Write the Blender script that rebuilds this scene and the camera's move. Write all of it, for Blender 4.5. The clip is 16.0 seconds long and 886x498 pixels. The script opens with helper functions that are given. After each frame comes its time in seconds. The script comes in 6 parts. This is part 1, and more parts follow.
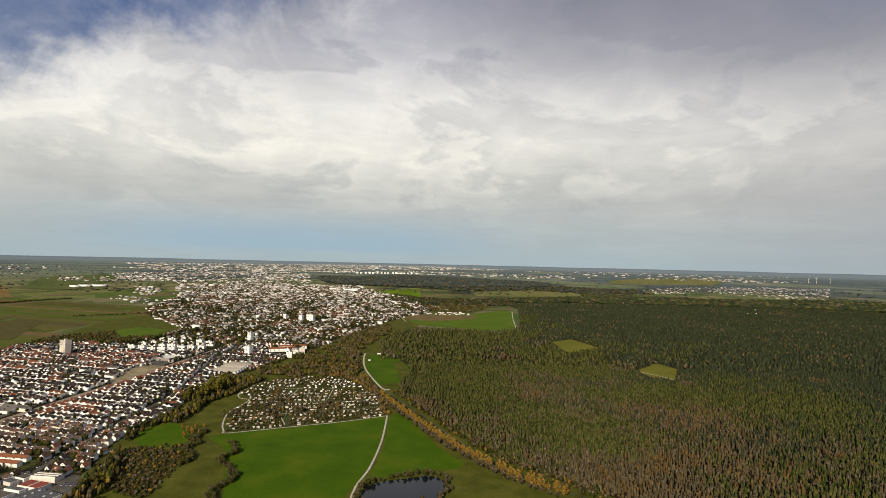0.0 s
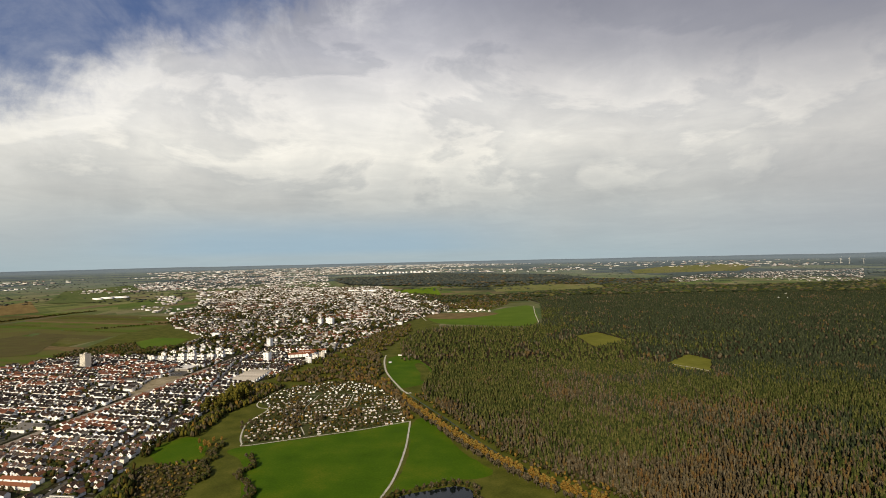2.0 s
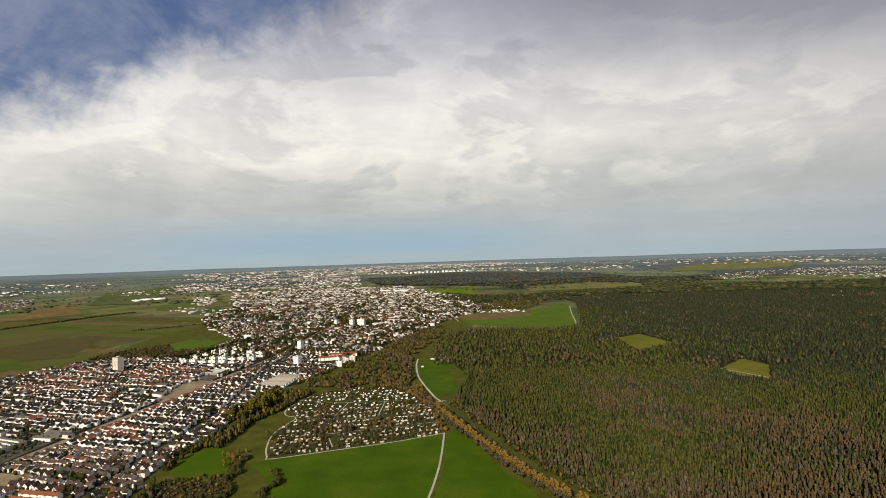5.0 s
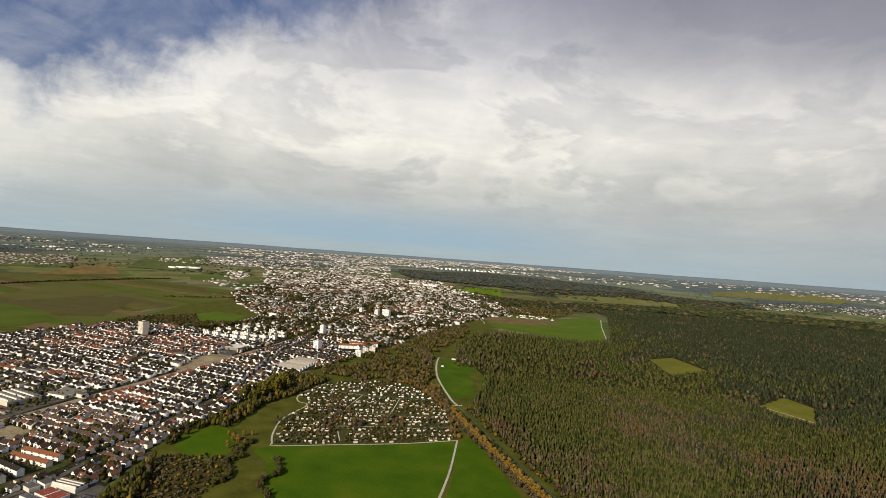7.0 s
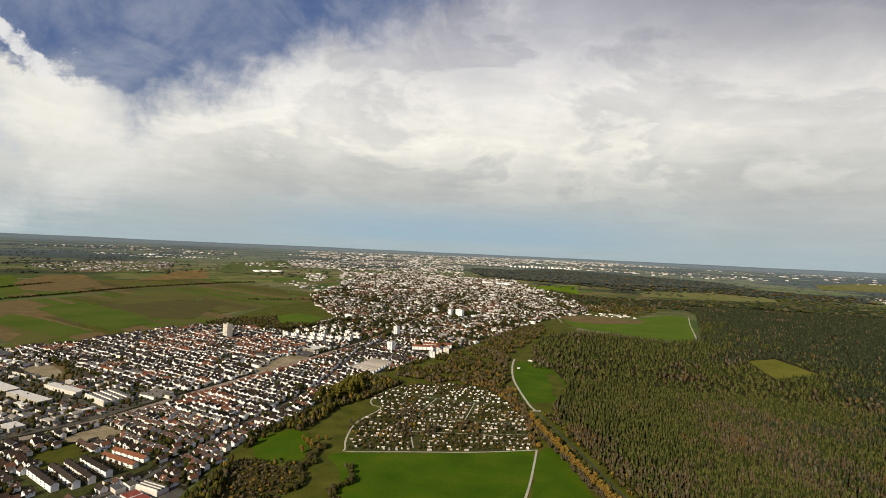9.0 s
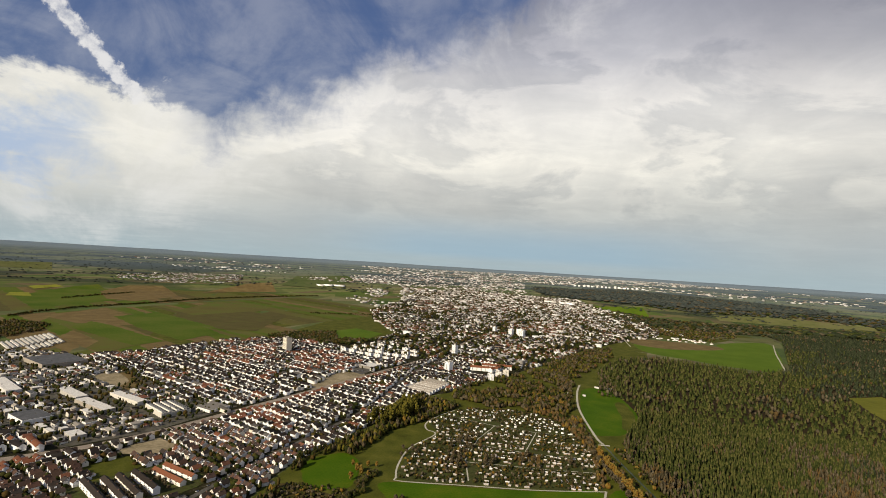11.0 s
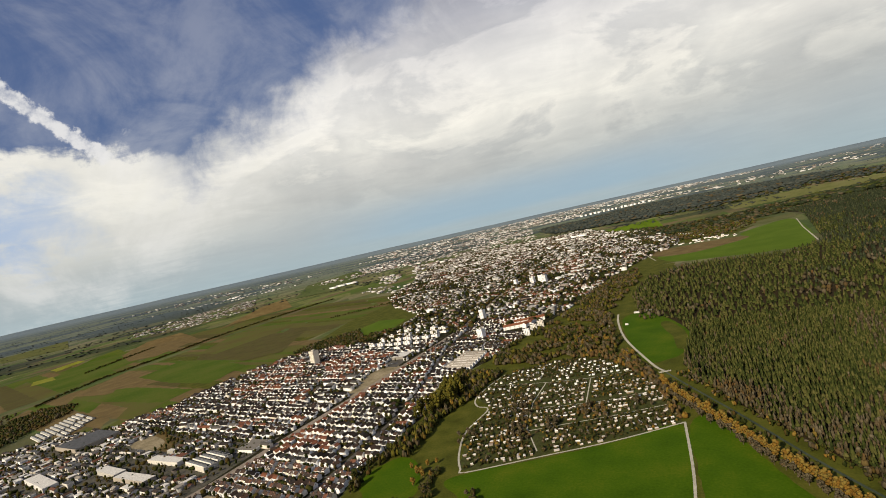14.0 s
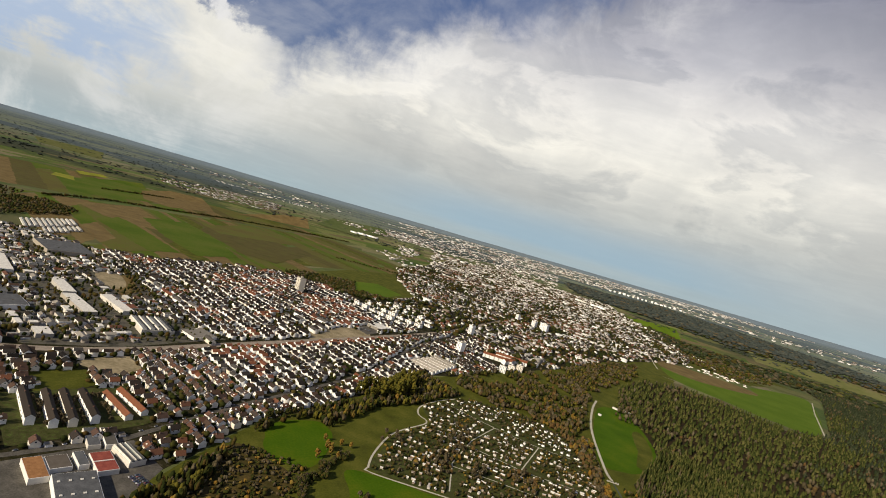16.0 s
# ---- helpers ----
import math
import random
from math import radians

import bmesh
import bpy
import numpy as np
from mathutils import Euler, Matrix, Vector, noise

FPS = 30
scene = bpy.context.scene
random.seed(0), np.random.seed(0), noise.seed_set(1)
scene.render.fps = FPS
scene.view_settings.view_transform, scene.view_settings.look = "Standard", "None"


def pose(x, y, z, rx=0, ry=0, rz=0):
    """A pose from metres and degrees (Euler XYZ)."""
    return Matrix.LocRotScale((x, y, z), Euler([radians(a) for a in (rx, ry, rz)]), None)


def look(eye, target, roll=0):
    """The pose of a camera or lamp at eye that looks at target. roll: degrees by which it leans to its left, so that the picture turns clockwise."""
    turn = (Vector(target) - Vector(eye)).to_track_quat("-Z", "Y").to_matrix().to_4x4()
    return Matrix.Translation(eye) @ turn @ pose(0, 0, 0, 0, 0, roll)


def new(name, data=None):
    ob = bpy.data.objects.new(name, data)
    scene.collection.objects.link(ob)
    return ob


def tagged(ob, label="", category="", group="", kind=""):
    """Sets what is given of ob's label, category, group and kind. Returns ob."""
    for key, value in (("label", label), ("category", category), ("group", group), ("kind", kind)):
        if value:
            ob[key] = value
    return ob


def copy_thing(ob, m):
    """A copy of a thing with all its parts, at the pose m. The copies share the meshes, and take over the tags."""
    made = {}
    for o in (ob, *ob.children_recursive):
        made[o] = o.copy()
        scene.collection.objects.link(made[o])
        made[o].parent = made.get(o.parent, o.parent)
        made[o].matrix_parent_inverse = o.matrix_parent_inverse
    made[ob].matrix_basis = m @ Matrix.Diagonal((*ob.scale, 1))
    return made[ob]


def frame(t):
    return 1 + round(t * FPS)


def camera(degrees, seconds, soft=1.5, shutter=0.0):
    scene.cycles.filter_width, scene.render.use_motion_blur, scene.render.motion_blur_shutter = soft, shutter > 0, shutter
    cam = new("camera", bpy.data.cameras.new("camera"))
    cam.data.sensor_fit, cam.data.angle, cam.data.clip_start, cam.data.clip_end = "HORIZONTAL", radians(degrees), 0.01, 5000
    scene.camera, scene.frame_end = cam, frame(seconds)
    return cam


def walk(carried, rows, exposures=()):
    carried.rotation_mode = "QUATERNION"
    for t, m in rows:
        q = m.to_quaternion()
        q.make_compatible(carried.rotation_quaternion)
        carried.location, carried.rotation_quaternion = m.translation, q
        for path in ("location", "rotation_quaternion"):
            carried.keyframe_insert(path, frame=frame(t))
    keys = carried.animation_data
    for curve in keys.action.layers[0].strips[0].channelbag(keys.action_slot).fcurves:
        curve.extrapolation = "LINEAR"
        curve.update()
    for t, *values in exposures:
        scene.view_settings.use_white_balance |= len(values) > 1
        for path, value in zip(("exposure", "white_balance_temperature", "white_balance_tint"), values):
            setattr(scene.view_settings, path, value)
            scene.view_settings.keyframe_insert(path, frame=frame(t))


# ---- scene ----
cam = camera(80.87, 16.0, soft=0.95)

# seconds, place in metres, heading, pitch and bank in degrees
FLIGHT = (
    (0.0, -1.1, -0.3, 286.0, 0.21, 1.52, -1.33), (0.5, -0.7, 11.1, 285.2, 1.38, 1.47, -0.17),
    (1.0, -0.8, 22.4, 284.7, 2.03, 1.29, 1.34), (1.5, -1.2, 33.3, 284.7, 2.18, 1.01, 1.29),
    (2.0, -1.8, 43.9, 285.2, 2.12, 1.21, 1.25), (2.5, -2.6, 54.5, 285.9, 2.62, 1.27, -0.37),
    (3.0, -3.7, 64.8, 286.6, 3.51, 0.95, -0.96), (3.5, -4.9, 74.7, 286.8, 4.91, 1.31, 0.57),
    (4.0, -6.3, 84.7, 287.2, 5.58, 1.32, 1.70), (4.2, -6.8, 88.7, 287.4, 5.75, 1.28, 2.39),
    (6.3, -11.7, 135.9, 288.5, 7.23, 0.88, -2.14), (6.5, -11.9, 140.1, 288.4, 7.97, 0.76, -3.04),
    (7.0, -12.6, 150.5, 288.2, 9.23, 0.81, -4.17), (7.5, -13.8, 160.7, 288.4, 11.23, 0.50, -4.09),
    (8.0, -15.4, 170.7, 288.2, 13.18, 0.39, -4.54), (8.5, -17.1, 181.1, 288.1, 15.15, -0.10, -3.12),
    (10.8, -29.9, 234.2, 287.4, 23.70, 1.61, -4.22), (11.0, -32.0, 238.8, 287.6, 24.03, 1.69, -3.51),
    (11.5, -37.2, 250.2, 287.9, 26.38, -0.40, -3.80), (12.0, -42.0, 261.1, 288.0, 28.15, -1.00, -1.21),
    (12.5, -46.6, 271.6, 287.6, 29.95, -0.37, 9.15), (13.0, -51.4, 282.3, 287.4, 28.58, -0.96, 12.10),
    (13.5, -55.5, 293.2, 287.6, 26.63, -1.19, 15.94), (14.0, -58.6, 304.2, 288.0, 24.72, -1.64, 12.71),
    (14.5, -61.6, 315.3, 288.3, 22.91, -2.41, 2.07), (15.0, -65.3, 326.3, 288.6, 24.97, -1.81, 1.61),
    (15.5, -69.3, 337.3, 288.3, 25.40, -2.08, -6.65), (16.0, -74.1, 348.3, 287.8, 27.63, -2.22, -16.07))


def aim(x, y, z, yaw, pitch, bank):
    a, b = radians(yaw), radians(pitch)
    way = Vector((-math.sin(a) * math.cos(b), math.cos(a) * math.cos(b), math.sin(b)))
    eye = Vector((x, y, z))
    return look(eye, eye + way * 10, -bank)


walk(cam, [(t, aim(*r)) for t, *r in FLIGHT])

# ---- sky and sun ----
SUN_AZ, SUN_EL = 196.0, 29.0      # compass bearing of the sun (0 = +y, clockwise) and its height


def math_node(nt, op, a, b=None, c=None, clamp=False):
    n = nt.nodes.new("ShaderNodeMath")
    n.operation, n.use_clamp = op, clamp
    for i, v in enumerate((a, b, c)):
        if v is None:
            continue
        if isinstance(v, (int, float)):
            n.inputs[i].default_value = v
        else:
            nt.links.new(v, n.inputs[i])
    return n.outputs[0]


def mix_node(nt, fac, a, b, blend="MIX"):
    n = nt.nodes.new("ShaderNodeMix")
    n.data_type, n.blend_type = "RGBA", blend
    for sock, v in ((n.inputs[0], fac), (n.inputs[6], a), (n.inputs[7], b)):
        if isinstance(v, (int, float)):
            sock.default_value = v
        elif isinstance(v, tuple):
            sock.default_value = (*v, 1)
        else:
            nt.links.new(v, sock)
    return n.outputs[2]


def noise_node(nt, vec, scale, detail=4.0, rough=0.55, distort=0.0):
    n = nt.nodes.new("ShaderNodeTexNoise")
    n.inputs["Scale"].default_value, n.inputs["Detail"].default_value = scale, detail
    n.inputs["Roughness"].default_value, n.inputs["Distortion"].default_value = rough, distort
    if vec is not None:
        nt.links.new(vec, n.inputs["Vector"])
    return n.outputs["Fac"]


def ramp_node(nt, fac, stops, smooth=False):
    n = nt.nodes.new("ShaderNodeValToRGB")
    n.color_ramp.interpolation = "EASE" if smooth else "LINEAR"
    el = n.color_ramp.elements
    while len(el) < len(stops):
        el.new(0.5)
    for e, (p, c) in zip(el, stops):
        e.position = p
        e.color = (*c, 1) if isinstance(c, tuple) else (c, c, c, 1)
    nt.links.new(fac, n.inputs[0])
    return n.outputs[0]


def map_range(nt, v, a, b, c=0.0, d=1.0, smooth=True):
    n = nt.nodes.new("ShaderNodeMapRange")
    n.interpolation_type = "SMOOTHSTEP" if smooth else "LINEAR"
    nt.links.new(v, n.inputs[0])
    for i, k in enumerate((a, b, c, d)):
        n.inputs[i + 1].default_value = k
    return n.outputs[0]


def build_sky():
    world = bpy.data.worlds.new("sky")
    scene.world = world
    world.use_nodes = True
    nt = world.node_tree
    nt.nodes.clear()
    out, bg = nt.nodes.new("ShaderNodeOutputWorld"), nt.nodes.new("ShaderNodeBackground")
    bg.inputs[1].default_value = 0.089
    nt.links.new(bg.outputs[0], out.inputs[0])
    sky = nt.nodes.new("ShaderNodeTexSky")
    sky.sky_type, sky.sun_disc = "NISHITA", False
    sky.sun_elevation, sky.sun_rotation = radians(SUN_EL), radians(SUN_AZ)
    co = nt.nodes.new("ShaderNodeTexCoord").outputs["Generated"]
    sep = nt.nodes.new("ShaderNodeSeparateXYZ")
    nt.links.new(co, sep.inputs[0])
    x, y, z = sep.outputs

    def mul(*v):
        out_ = v[0]
        for k in v[1:]:
            out_ = math_node(nt, "MULTIPLY", out_, k)
        return out_

    def add(*v):
        out_ = v[0]
        for k in v[1:]:
            out_ = math_node(nt, "ADD", out_, k)
        return out_

    # height and bearing in degrees (bearing positive to the west)
    el = mul(math_node(nt, "ARCSINE", z), 57.2958)
    az = mul(math_node(nt, "ARCTAN2", mul(x, -1.0), y), 57.2958)
    # cloud layer overhead, seen in perspective
    up = add(math_node(nt, "MAXIMUM", z, 0.0), 0.09)
    lay = nt.nodes.new("ShaderNodeCombineXYZ")
    nt.links.new(math_node(nt, "DIVIDE", x, up), lay.inputs[0])
    nt.links.new(math_node(nt, "DIVIDE", y, up), lay.inputs[1])
    lay = lay.outputs[0]
    big = noise_node(nt, lay, 0.42, 5, 0.55, 0.5)
    fine = noise_node(nt, lay, 1.9, 8, 0.62, 0.7)
    puff = noise_node(nt, co, 5.5, 8, 0.62, 0.5)
    soft = noise_node(nt, co, 2.2, 4, 0.5, 0.3)
    wisp = add(mul(puff, 0.6), mul(fine, 0.4), -0.5)
    # the open blue towards the north-west, over a bank of cloud
    crisp = noise_node(nt, co, 13.0, 7, 0.62, 0.3)
    e2 = add(el, mul(wisp, 15.0), mul(add(soft, -0.5), 7.0), mul(add(crisp, -0.5), 9.0))
    a2 = add(az, mul(wisp, -20.0), mul(add(crisp, -0.5), 8.0))
    slope = add(e2, mul(az, 0.52))
    bank = mul(map_range(nt, az, 47, 53), map_range(nt, e2, 14.6, 12.4))
    gap = mul(map_range(nt, slope, 33.5, 39.5), math_node(nt, "SUBTRACT", 1.0, bank), map_range(nt, e2, 8.0, 10.0))
    gap3 = mul(map_range(nt, a2, 56, 66), map_range(nt, e2, 4.0, 7.5), map_range(nt, e2, 12.0, 8.0), 0.75)
    gap4 = mul(map_range(nt, a2, -30, -44), map_range(nt, e2, 18, 26), 0.55)
    thin = mul(map_range(nt, e2, 26, 40), 0.55)
    gap5 = mul(map_range(nt, a2, 31, 39), map_range(nt, e2, 14, 20), 0.75)
    gap = math_node(nt, "MAXIMUM", math_node(nt, "MAXIMUM", gap, gap5), math_node(nt, "MAXIMUM", gap4, thin))
    veil = map_range(nt, add(puff, mul(fine, 0.5)), 0.60, 0.95)
    gap = mul(gap, math_node(nt, "SUBTRACT", 1.0, mul(veil, 0.24)))
    # tone of the cloud sheet: cream in the middle heights, grey above and to the east with the lens's corner darkening
    # painted in, blue-grey low down
    base = ramp_node(nt, map_range(nt, add(el, mul(soft, 5.0), -2.5), 0, 32, smooth=False), (
        (0.00, (4.0, 4.9, 5.2)), (0.09, (4.5, 5.0, 5.1)), (0.20, (5.8, 5.9, 5.6)), (0.34, (8.5, 8.3, 7.6)), (0.52, (8.6, 8.4, 8.0)), (0.70, (5.6, 5.6, 6.0)), (0.86, (3.4, 3.5, 4.2)), (1.0, (2.7, 2.8, 3.6))))
    streak = add(mul(big, 0.36), mul(fine, 0.32), mul(puff, 0.32))
    shade = ramp_node(nt, streak, ((0.34, (0.78, 0.79, 0.81)), (0.50, (0.97, 0.97, 0.97)), (0.62, (1.18, 1.17, 1.14))))
    base = mix_node(nt, map_range(nt, el, 1.0, 11.0, 0.25, 1.0), base, mix_node(nt, 1.0, base, shade, "MULTIPLY"))
    flat_co = nt.nodes.new("ShaderNodeMapping")
    flat_co.inputs["Scale"].default_value, flat_co.inputs["Location"].default_value = (1.0, 1.0, 2.4), (3.1, 1.7, 0.6)
    nt.links.new(co, flat_co.inputs[0])
    bulk = noise_node(nt, flat_co.outputs[0], 2.6, 9, 0.58, 0.35)
    body = ramp_node(nt, bulk, ((0.40, (1.0, 1.0, 1.0)), (0.470, (1.07, 1.06, 1.05)), (0.515, (0.86, 0.87, 0.89)), (0.60, (0.92, 0.92, 0.93)), (0.70, (1.02, 1.02, 1.02))))
    base = mix_node(nt, map_range(nt, el, 3.0, 9.0), base, mix_node(nt, 1.0, base, body, "MULTIPLY"))
    east = map_range(nt, az, -12, -46)
    base = mix_node(nt, mul(east, 0.40), base, (3.6, 3.6, 3.9))
    base = mix_node(nt, mul(east, map_range(nt, el, 10, 22), 0.75), base, (2.5, 2.55, 3.1))
    base = mix_node(nt, mul(map_range(nt, az, 8, -16), map_range(nt, el, 13, 26), 0.62), base, (2.1, 2.15, 2.65))
    band = mul(map_range(nt, el, 0.3, 1.5), map_range(nt, el, 6.0, 2.0), map_range(nt, az, -12, 8), map_range(nt, az, 42, 24))
    base = mix_node(nt, mul(band, 0.60), base, (3.1, 4.7, 5.9))
    bank = mul(map_range(nt, az, 36, 50), map_range(nt, e2, 15.5, 12.5), map_range(nt, el, 2.0, 8.0))
    base = mix_node(nt, mul(bank, 0.5), base, (8.4, 8.2, 7.4))
    rim = mul(map_range(nt, slope, 28.0, 36.0), map_range(nt, puff, 0.40, 0.62))
    base = mix_node(nt, mul(rim, 0.5), base, (8.8, 8.6, 8.2))
    blue = mix_node(nt, 0.75, sky.outputs[0], (0.66, 1.10, 2.65))
    col = mix_node(nt, gap3, base, (3.5, 4.8, 7.0))
    col = mix_node(nt, gap, col, blue)
    # the old vapour trail
    du, dv = add(az, -55.0), add(el, -13.6)
    across = add(mul(du, -0.675), mul(dv, 0.738), mul(add(puff, -0.5), 1.0))
    run = add(mul(du, 0.738), mul(dv, 0.675))
    knots = noise_node(nt, co, 46.0, 4, 0.65)
    width = add(-0.10, mul(knots, 1.9))
    trail = math_node(nt, "SUBTRACT", width, math_node(nt, "ABSOLUTE", across))
    trail = mul(map_range(nt, trail, 0.0, 0.45), map_range(nt, run, -0.6, 0.4), map_range(nt, run, 17, 11))
    col = mix_node(nt, mul(trail, map_range(nt, add(mul(knots, 0.5), mul(puff, 0.5)), 0.38, 0.56, 0.35, 0.92)), col, (8.2, 8.1, 8.0))
    nt.links.new(col, bg.inputs[0])


build_sky()
sun = new("sun", bpy.data.lights.new("sun", "SUN"))
sun.data.energy, sun.data.angle, sun.data.color = 5.0, radians(0.6), (1.0, 0.865, 0.655)
_a, _e = radians(SUN_AZ), radians(SUN_EL)
_to_sun = Vector((math.sin(_a) * math.cos(_e), math.cos(_a) * math.cos(_e), math.sin(_e)))
sun.matrix_world = look(_to_sun * 100, (0, 0, 0))
scene.view_settings.exposure = 0.16

# ---- materials ----


def material(name, colours, scale=1.0, rough=0.9, by="island", spread=0.35, bump=0.0, metal=0.0, spec=0.05, fine=None):
    """Colours along a ramp that is read by a random number for each piece, mottled by noise at two scales."""
    m = bpy.data.materials.new(name)
    m.use_nodes = True
    nt = m.node_tree
    b = nt.nodes["Principled BSDF"]
    b.inputs["Roughness"].default_value, b.inputs["Metallic"].default_value = rough, metal
    b.inputs["Specular IOR Level"].default_value = spec
    pos = nt.nodes.new("ShaderNodeNewGeometry")
    p = pos.outputs["Position"]
    n1, n2 = noise_node(nt, p, scale, 5), noise_node(nt, p, scale * (fine or 7.0), 4)
    mott = math_node(nt, "ADD", math_node(nt, "MULTIPLY", n1, 0.6), math_node(nt, "MULTIPLY", n2, 0.4))
    if by == "island":
        key = pos.outputs["Random Per Island"]
    elif by == "object":
        key = nt.nodes.new("ShaderNodeObjectInfo").outputs["Random"]
    else:
        key = map_range(nt, mott, 0.3, 0.7, smooth=False)
    stops = [(i / max(1, len(colours) - 1), c) for i, c in enumerate(colours)]
    col = ramp_node(nt, key, stops) if len(colours) > 1 else None
    lift = map_range(nt, mott, 0.3, 0.7, 1 - spread, 1 + spread, False)
    grey = nt.nodes.new("ShaderNodeCombineColor")
    for s in grey.inputs:
        nt.links.new(lift, s)
    col = mix_node(nt, 1.0, col if col is not None else tuple(colours[0]), grey.outputs[0], "MULTIPLY")
    nt.links.new(col, b.inputs["Base Color"])
    if bump:
        bp = nt.nodes.new("ShaderNodeBump")
        bp.inputs["Strength"].default_value, bp.inputs["Distance"].default_value = 0.6, bump
        nt.links.new(mott, bp.inputs["Height"])
        nt.links.new(bp.outputs[0], b.inputs["Normal"])
    return m


M = {}
M["pine"] = material("pine_needles", [(0.016, 0.023, 0.006), (0.034, 0.042, 0.010), (0.056, 0.060, 0.015), (0.080, 0.075, 0.024)], 0.3, spread=0.5)
M["brown"] = material("autumn_twigs", [(0.035, 0.029, 0.015), (0.057, 0.047, 0.026), (0.082, 0.068, 0.042), (0.066, 0.044, 0.019), (0.108, 0.092, 0.058)], 0.4, spread=0.45)
M["rust"] = material("rusty_leaves", [(0.078, 0.044, 0.017), (0.100, 0.057, 0.021), (0.072, 0.051, 0.020), (0.112, 0.076, 0.028), (0.058, 0.050, 0.019)], 0.4, spread=0.4)
M["gold"] = material("autumn_leaves", [(0.120, 0.062, 0.011), (0.155, 0.088, 0.016), (0.165, 0.115, 0.025), (0.105, 0.075, 0.018)], 0.4, spread=0.4)
# darker copy of the pine needles; in the east it paints in cloud shadow
M["dark_conifer"] = material("darkened_needles", [(0.015, 0.021, 0.010), (0.027, 0.034, 0.016), (0.042, 0.048, 0.024)], 0.3, spread=0.5)
M["willow"] = material("yellowing_leaves", [(0.050, 0.050, 0.009), (0.082, 0.074, 0.012), (0.112, 0.092, 0.014)], 0.4, spread=0.4)
M["leaf"] = material("garden_leaves", [(0.013, 0.018, 0.004), (0.026, 0.032, 0.007), (0.045, 0.040, 0.010), (0.060, 0.038, 0.011)], 0.4, spread=0.45)
# blue-grey tint paints distance haze into the foliage colour
M["hazed_leaf"] = material("hazed_foliage", [(0.028, 0.036, 0.034), (0.040, 0.048, 0.043), (0.054, 0.060, 0.050)], 0.1, spread=0.3)
M["bark"] = material("bark", [(0.07, 0.052, 0.038), (0.11, 0.085, 0.062)], 2.0)
M["grass"] = material("meadow_grass", [(0.032, 0.074, 0.001), (0.046, 0.092, 0.002), (0.078, 0.094, 0.005)], 0.018, by="noise", spread=0.18, fine=20)
M["grass_dull"] = material("rough_grass", [(0.046, 0.052, 0.007), (0.068, 0.074, 0.010), (0.094, 0.088, 0.016)], 0.03, by="noise", spread=0.25, fine=14)
M["clearing"] = material("clearing_grass", [(0.105, 0.110, 0.012), (0.135, 0.130, 0.020)], 0.01, by="noise", spread=0.2)
M["pale"] = material("pale_meadow", [(0.062, 0.112, 0.006), (0.084, 0.124, 0.010)], 0.01, by="noise", spread=0.15, fine=20)
M["canal"] = material("stream_water", [(0.030, 0.042, 0.024), (0.050, 0.062, 0.036)], 0.02, rough=0.55, by="noise", spread=0.15, spec=0.15)
M["sand"] = material("sandy_ground", [(0.15, 0.13, 0.070), (0.25, 0.205, 0.125), (0.32, 0.27, 0.175)], 0.03, by="noise", spread=0.2)
M["garden"] = material("allotment_soil", [(0.022, 0.034, 0.007), (0.038, 0.054, 0.010), (0.054, 0.050, 0.020), (0.048, 0.070, 0.012), (0.095, 0.082, 0.048)], 0.16, by="noise", spread=0.35)
M["waste"] = material("rough_brown_grass", [(0.034, 0.036, 0.008), (0.058, 0.046, 0.014), (0.078, 0.050, 0.018)], 0.05, by="noise", spread=0.4)
M["soil"] = material("ploughed_soil", [(0.108, 0.078, 0.031), (0.134, 0.095, 0.038), (0.150, 0.116, 0.050)], 0.02, by="noise", spread=0.2, fine=25)
M["fallow"] = material("fallow_grass", [(0.062, 0.066, 0.014), (0.078, 0.064, 0.022), (0.066, 0.080, 0.012)], 0.02, by="noise", spread=0.2, fine=25)
M["path"] = material("gravel_path", [(0.34, 0.32, 0.25), (0.47, 0.44, 0.35)], 0.15, by="noise", spread=0.15)
M["asphalt"] = material("asphalt", [(0.055, 0.051, 0.042), (0.090, 0.083, 0.070), (0.125, 0.115, 0.095)], 0.1, by="noise", spread=0.2)
M["ballast"] = material("rail_ballast", [(0.20, 0.165, 0.13), (0.29, 0.245, 0.195)], 0.1, by="noise", spread=0.2)
# dark stops are set near black to deepen the shade between houses
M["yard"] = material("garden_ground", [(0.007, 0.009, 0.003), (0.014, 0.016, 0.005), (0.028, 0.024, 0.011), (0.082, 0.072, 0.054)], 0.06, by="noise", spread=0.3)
M["litter"] = material("forest_floor", [(0.022, 0.016, 0.007), (0.036, 0.026, 0.012)], 0.05, by="noise", spread=0.3)
M["water"] = material("pond_water", [(0.004, 0.007, 0.009), (0.007, 0.011, 0.013)], 0.02, rough=0.06, by="noise", spread=0.1, spec=0.28)
M["render_isl"] = material("rendered_wall", [(0.70, 0.64, 0.54), (0.84, 0.84, 0.82), (0.86, 0.87, 0.87), (0.85, 0.85, 0.83), (0.78, 0.74, 0.67), (0.86, 0.87, 0.88)], 0.5, spread=0.08)
M["roof_isl"] = material("roof_tiles", [(0.011, 0.010, 0.009), (0.023, 0.019, 0.017), (0.034, 0.024, 0.019), (0.019, 0.018, 0.017), (0.070, 0.045, 0.032), (0.030, 0.028, 0.026), (0.120, 0.110, 0.096)], 0.8, rough=0.75, spread=0.25)


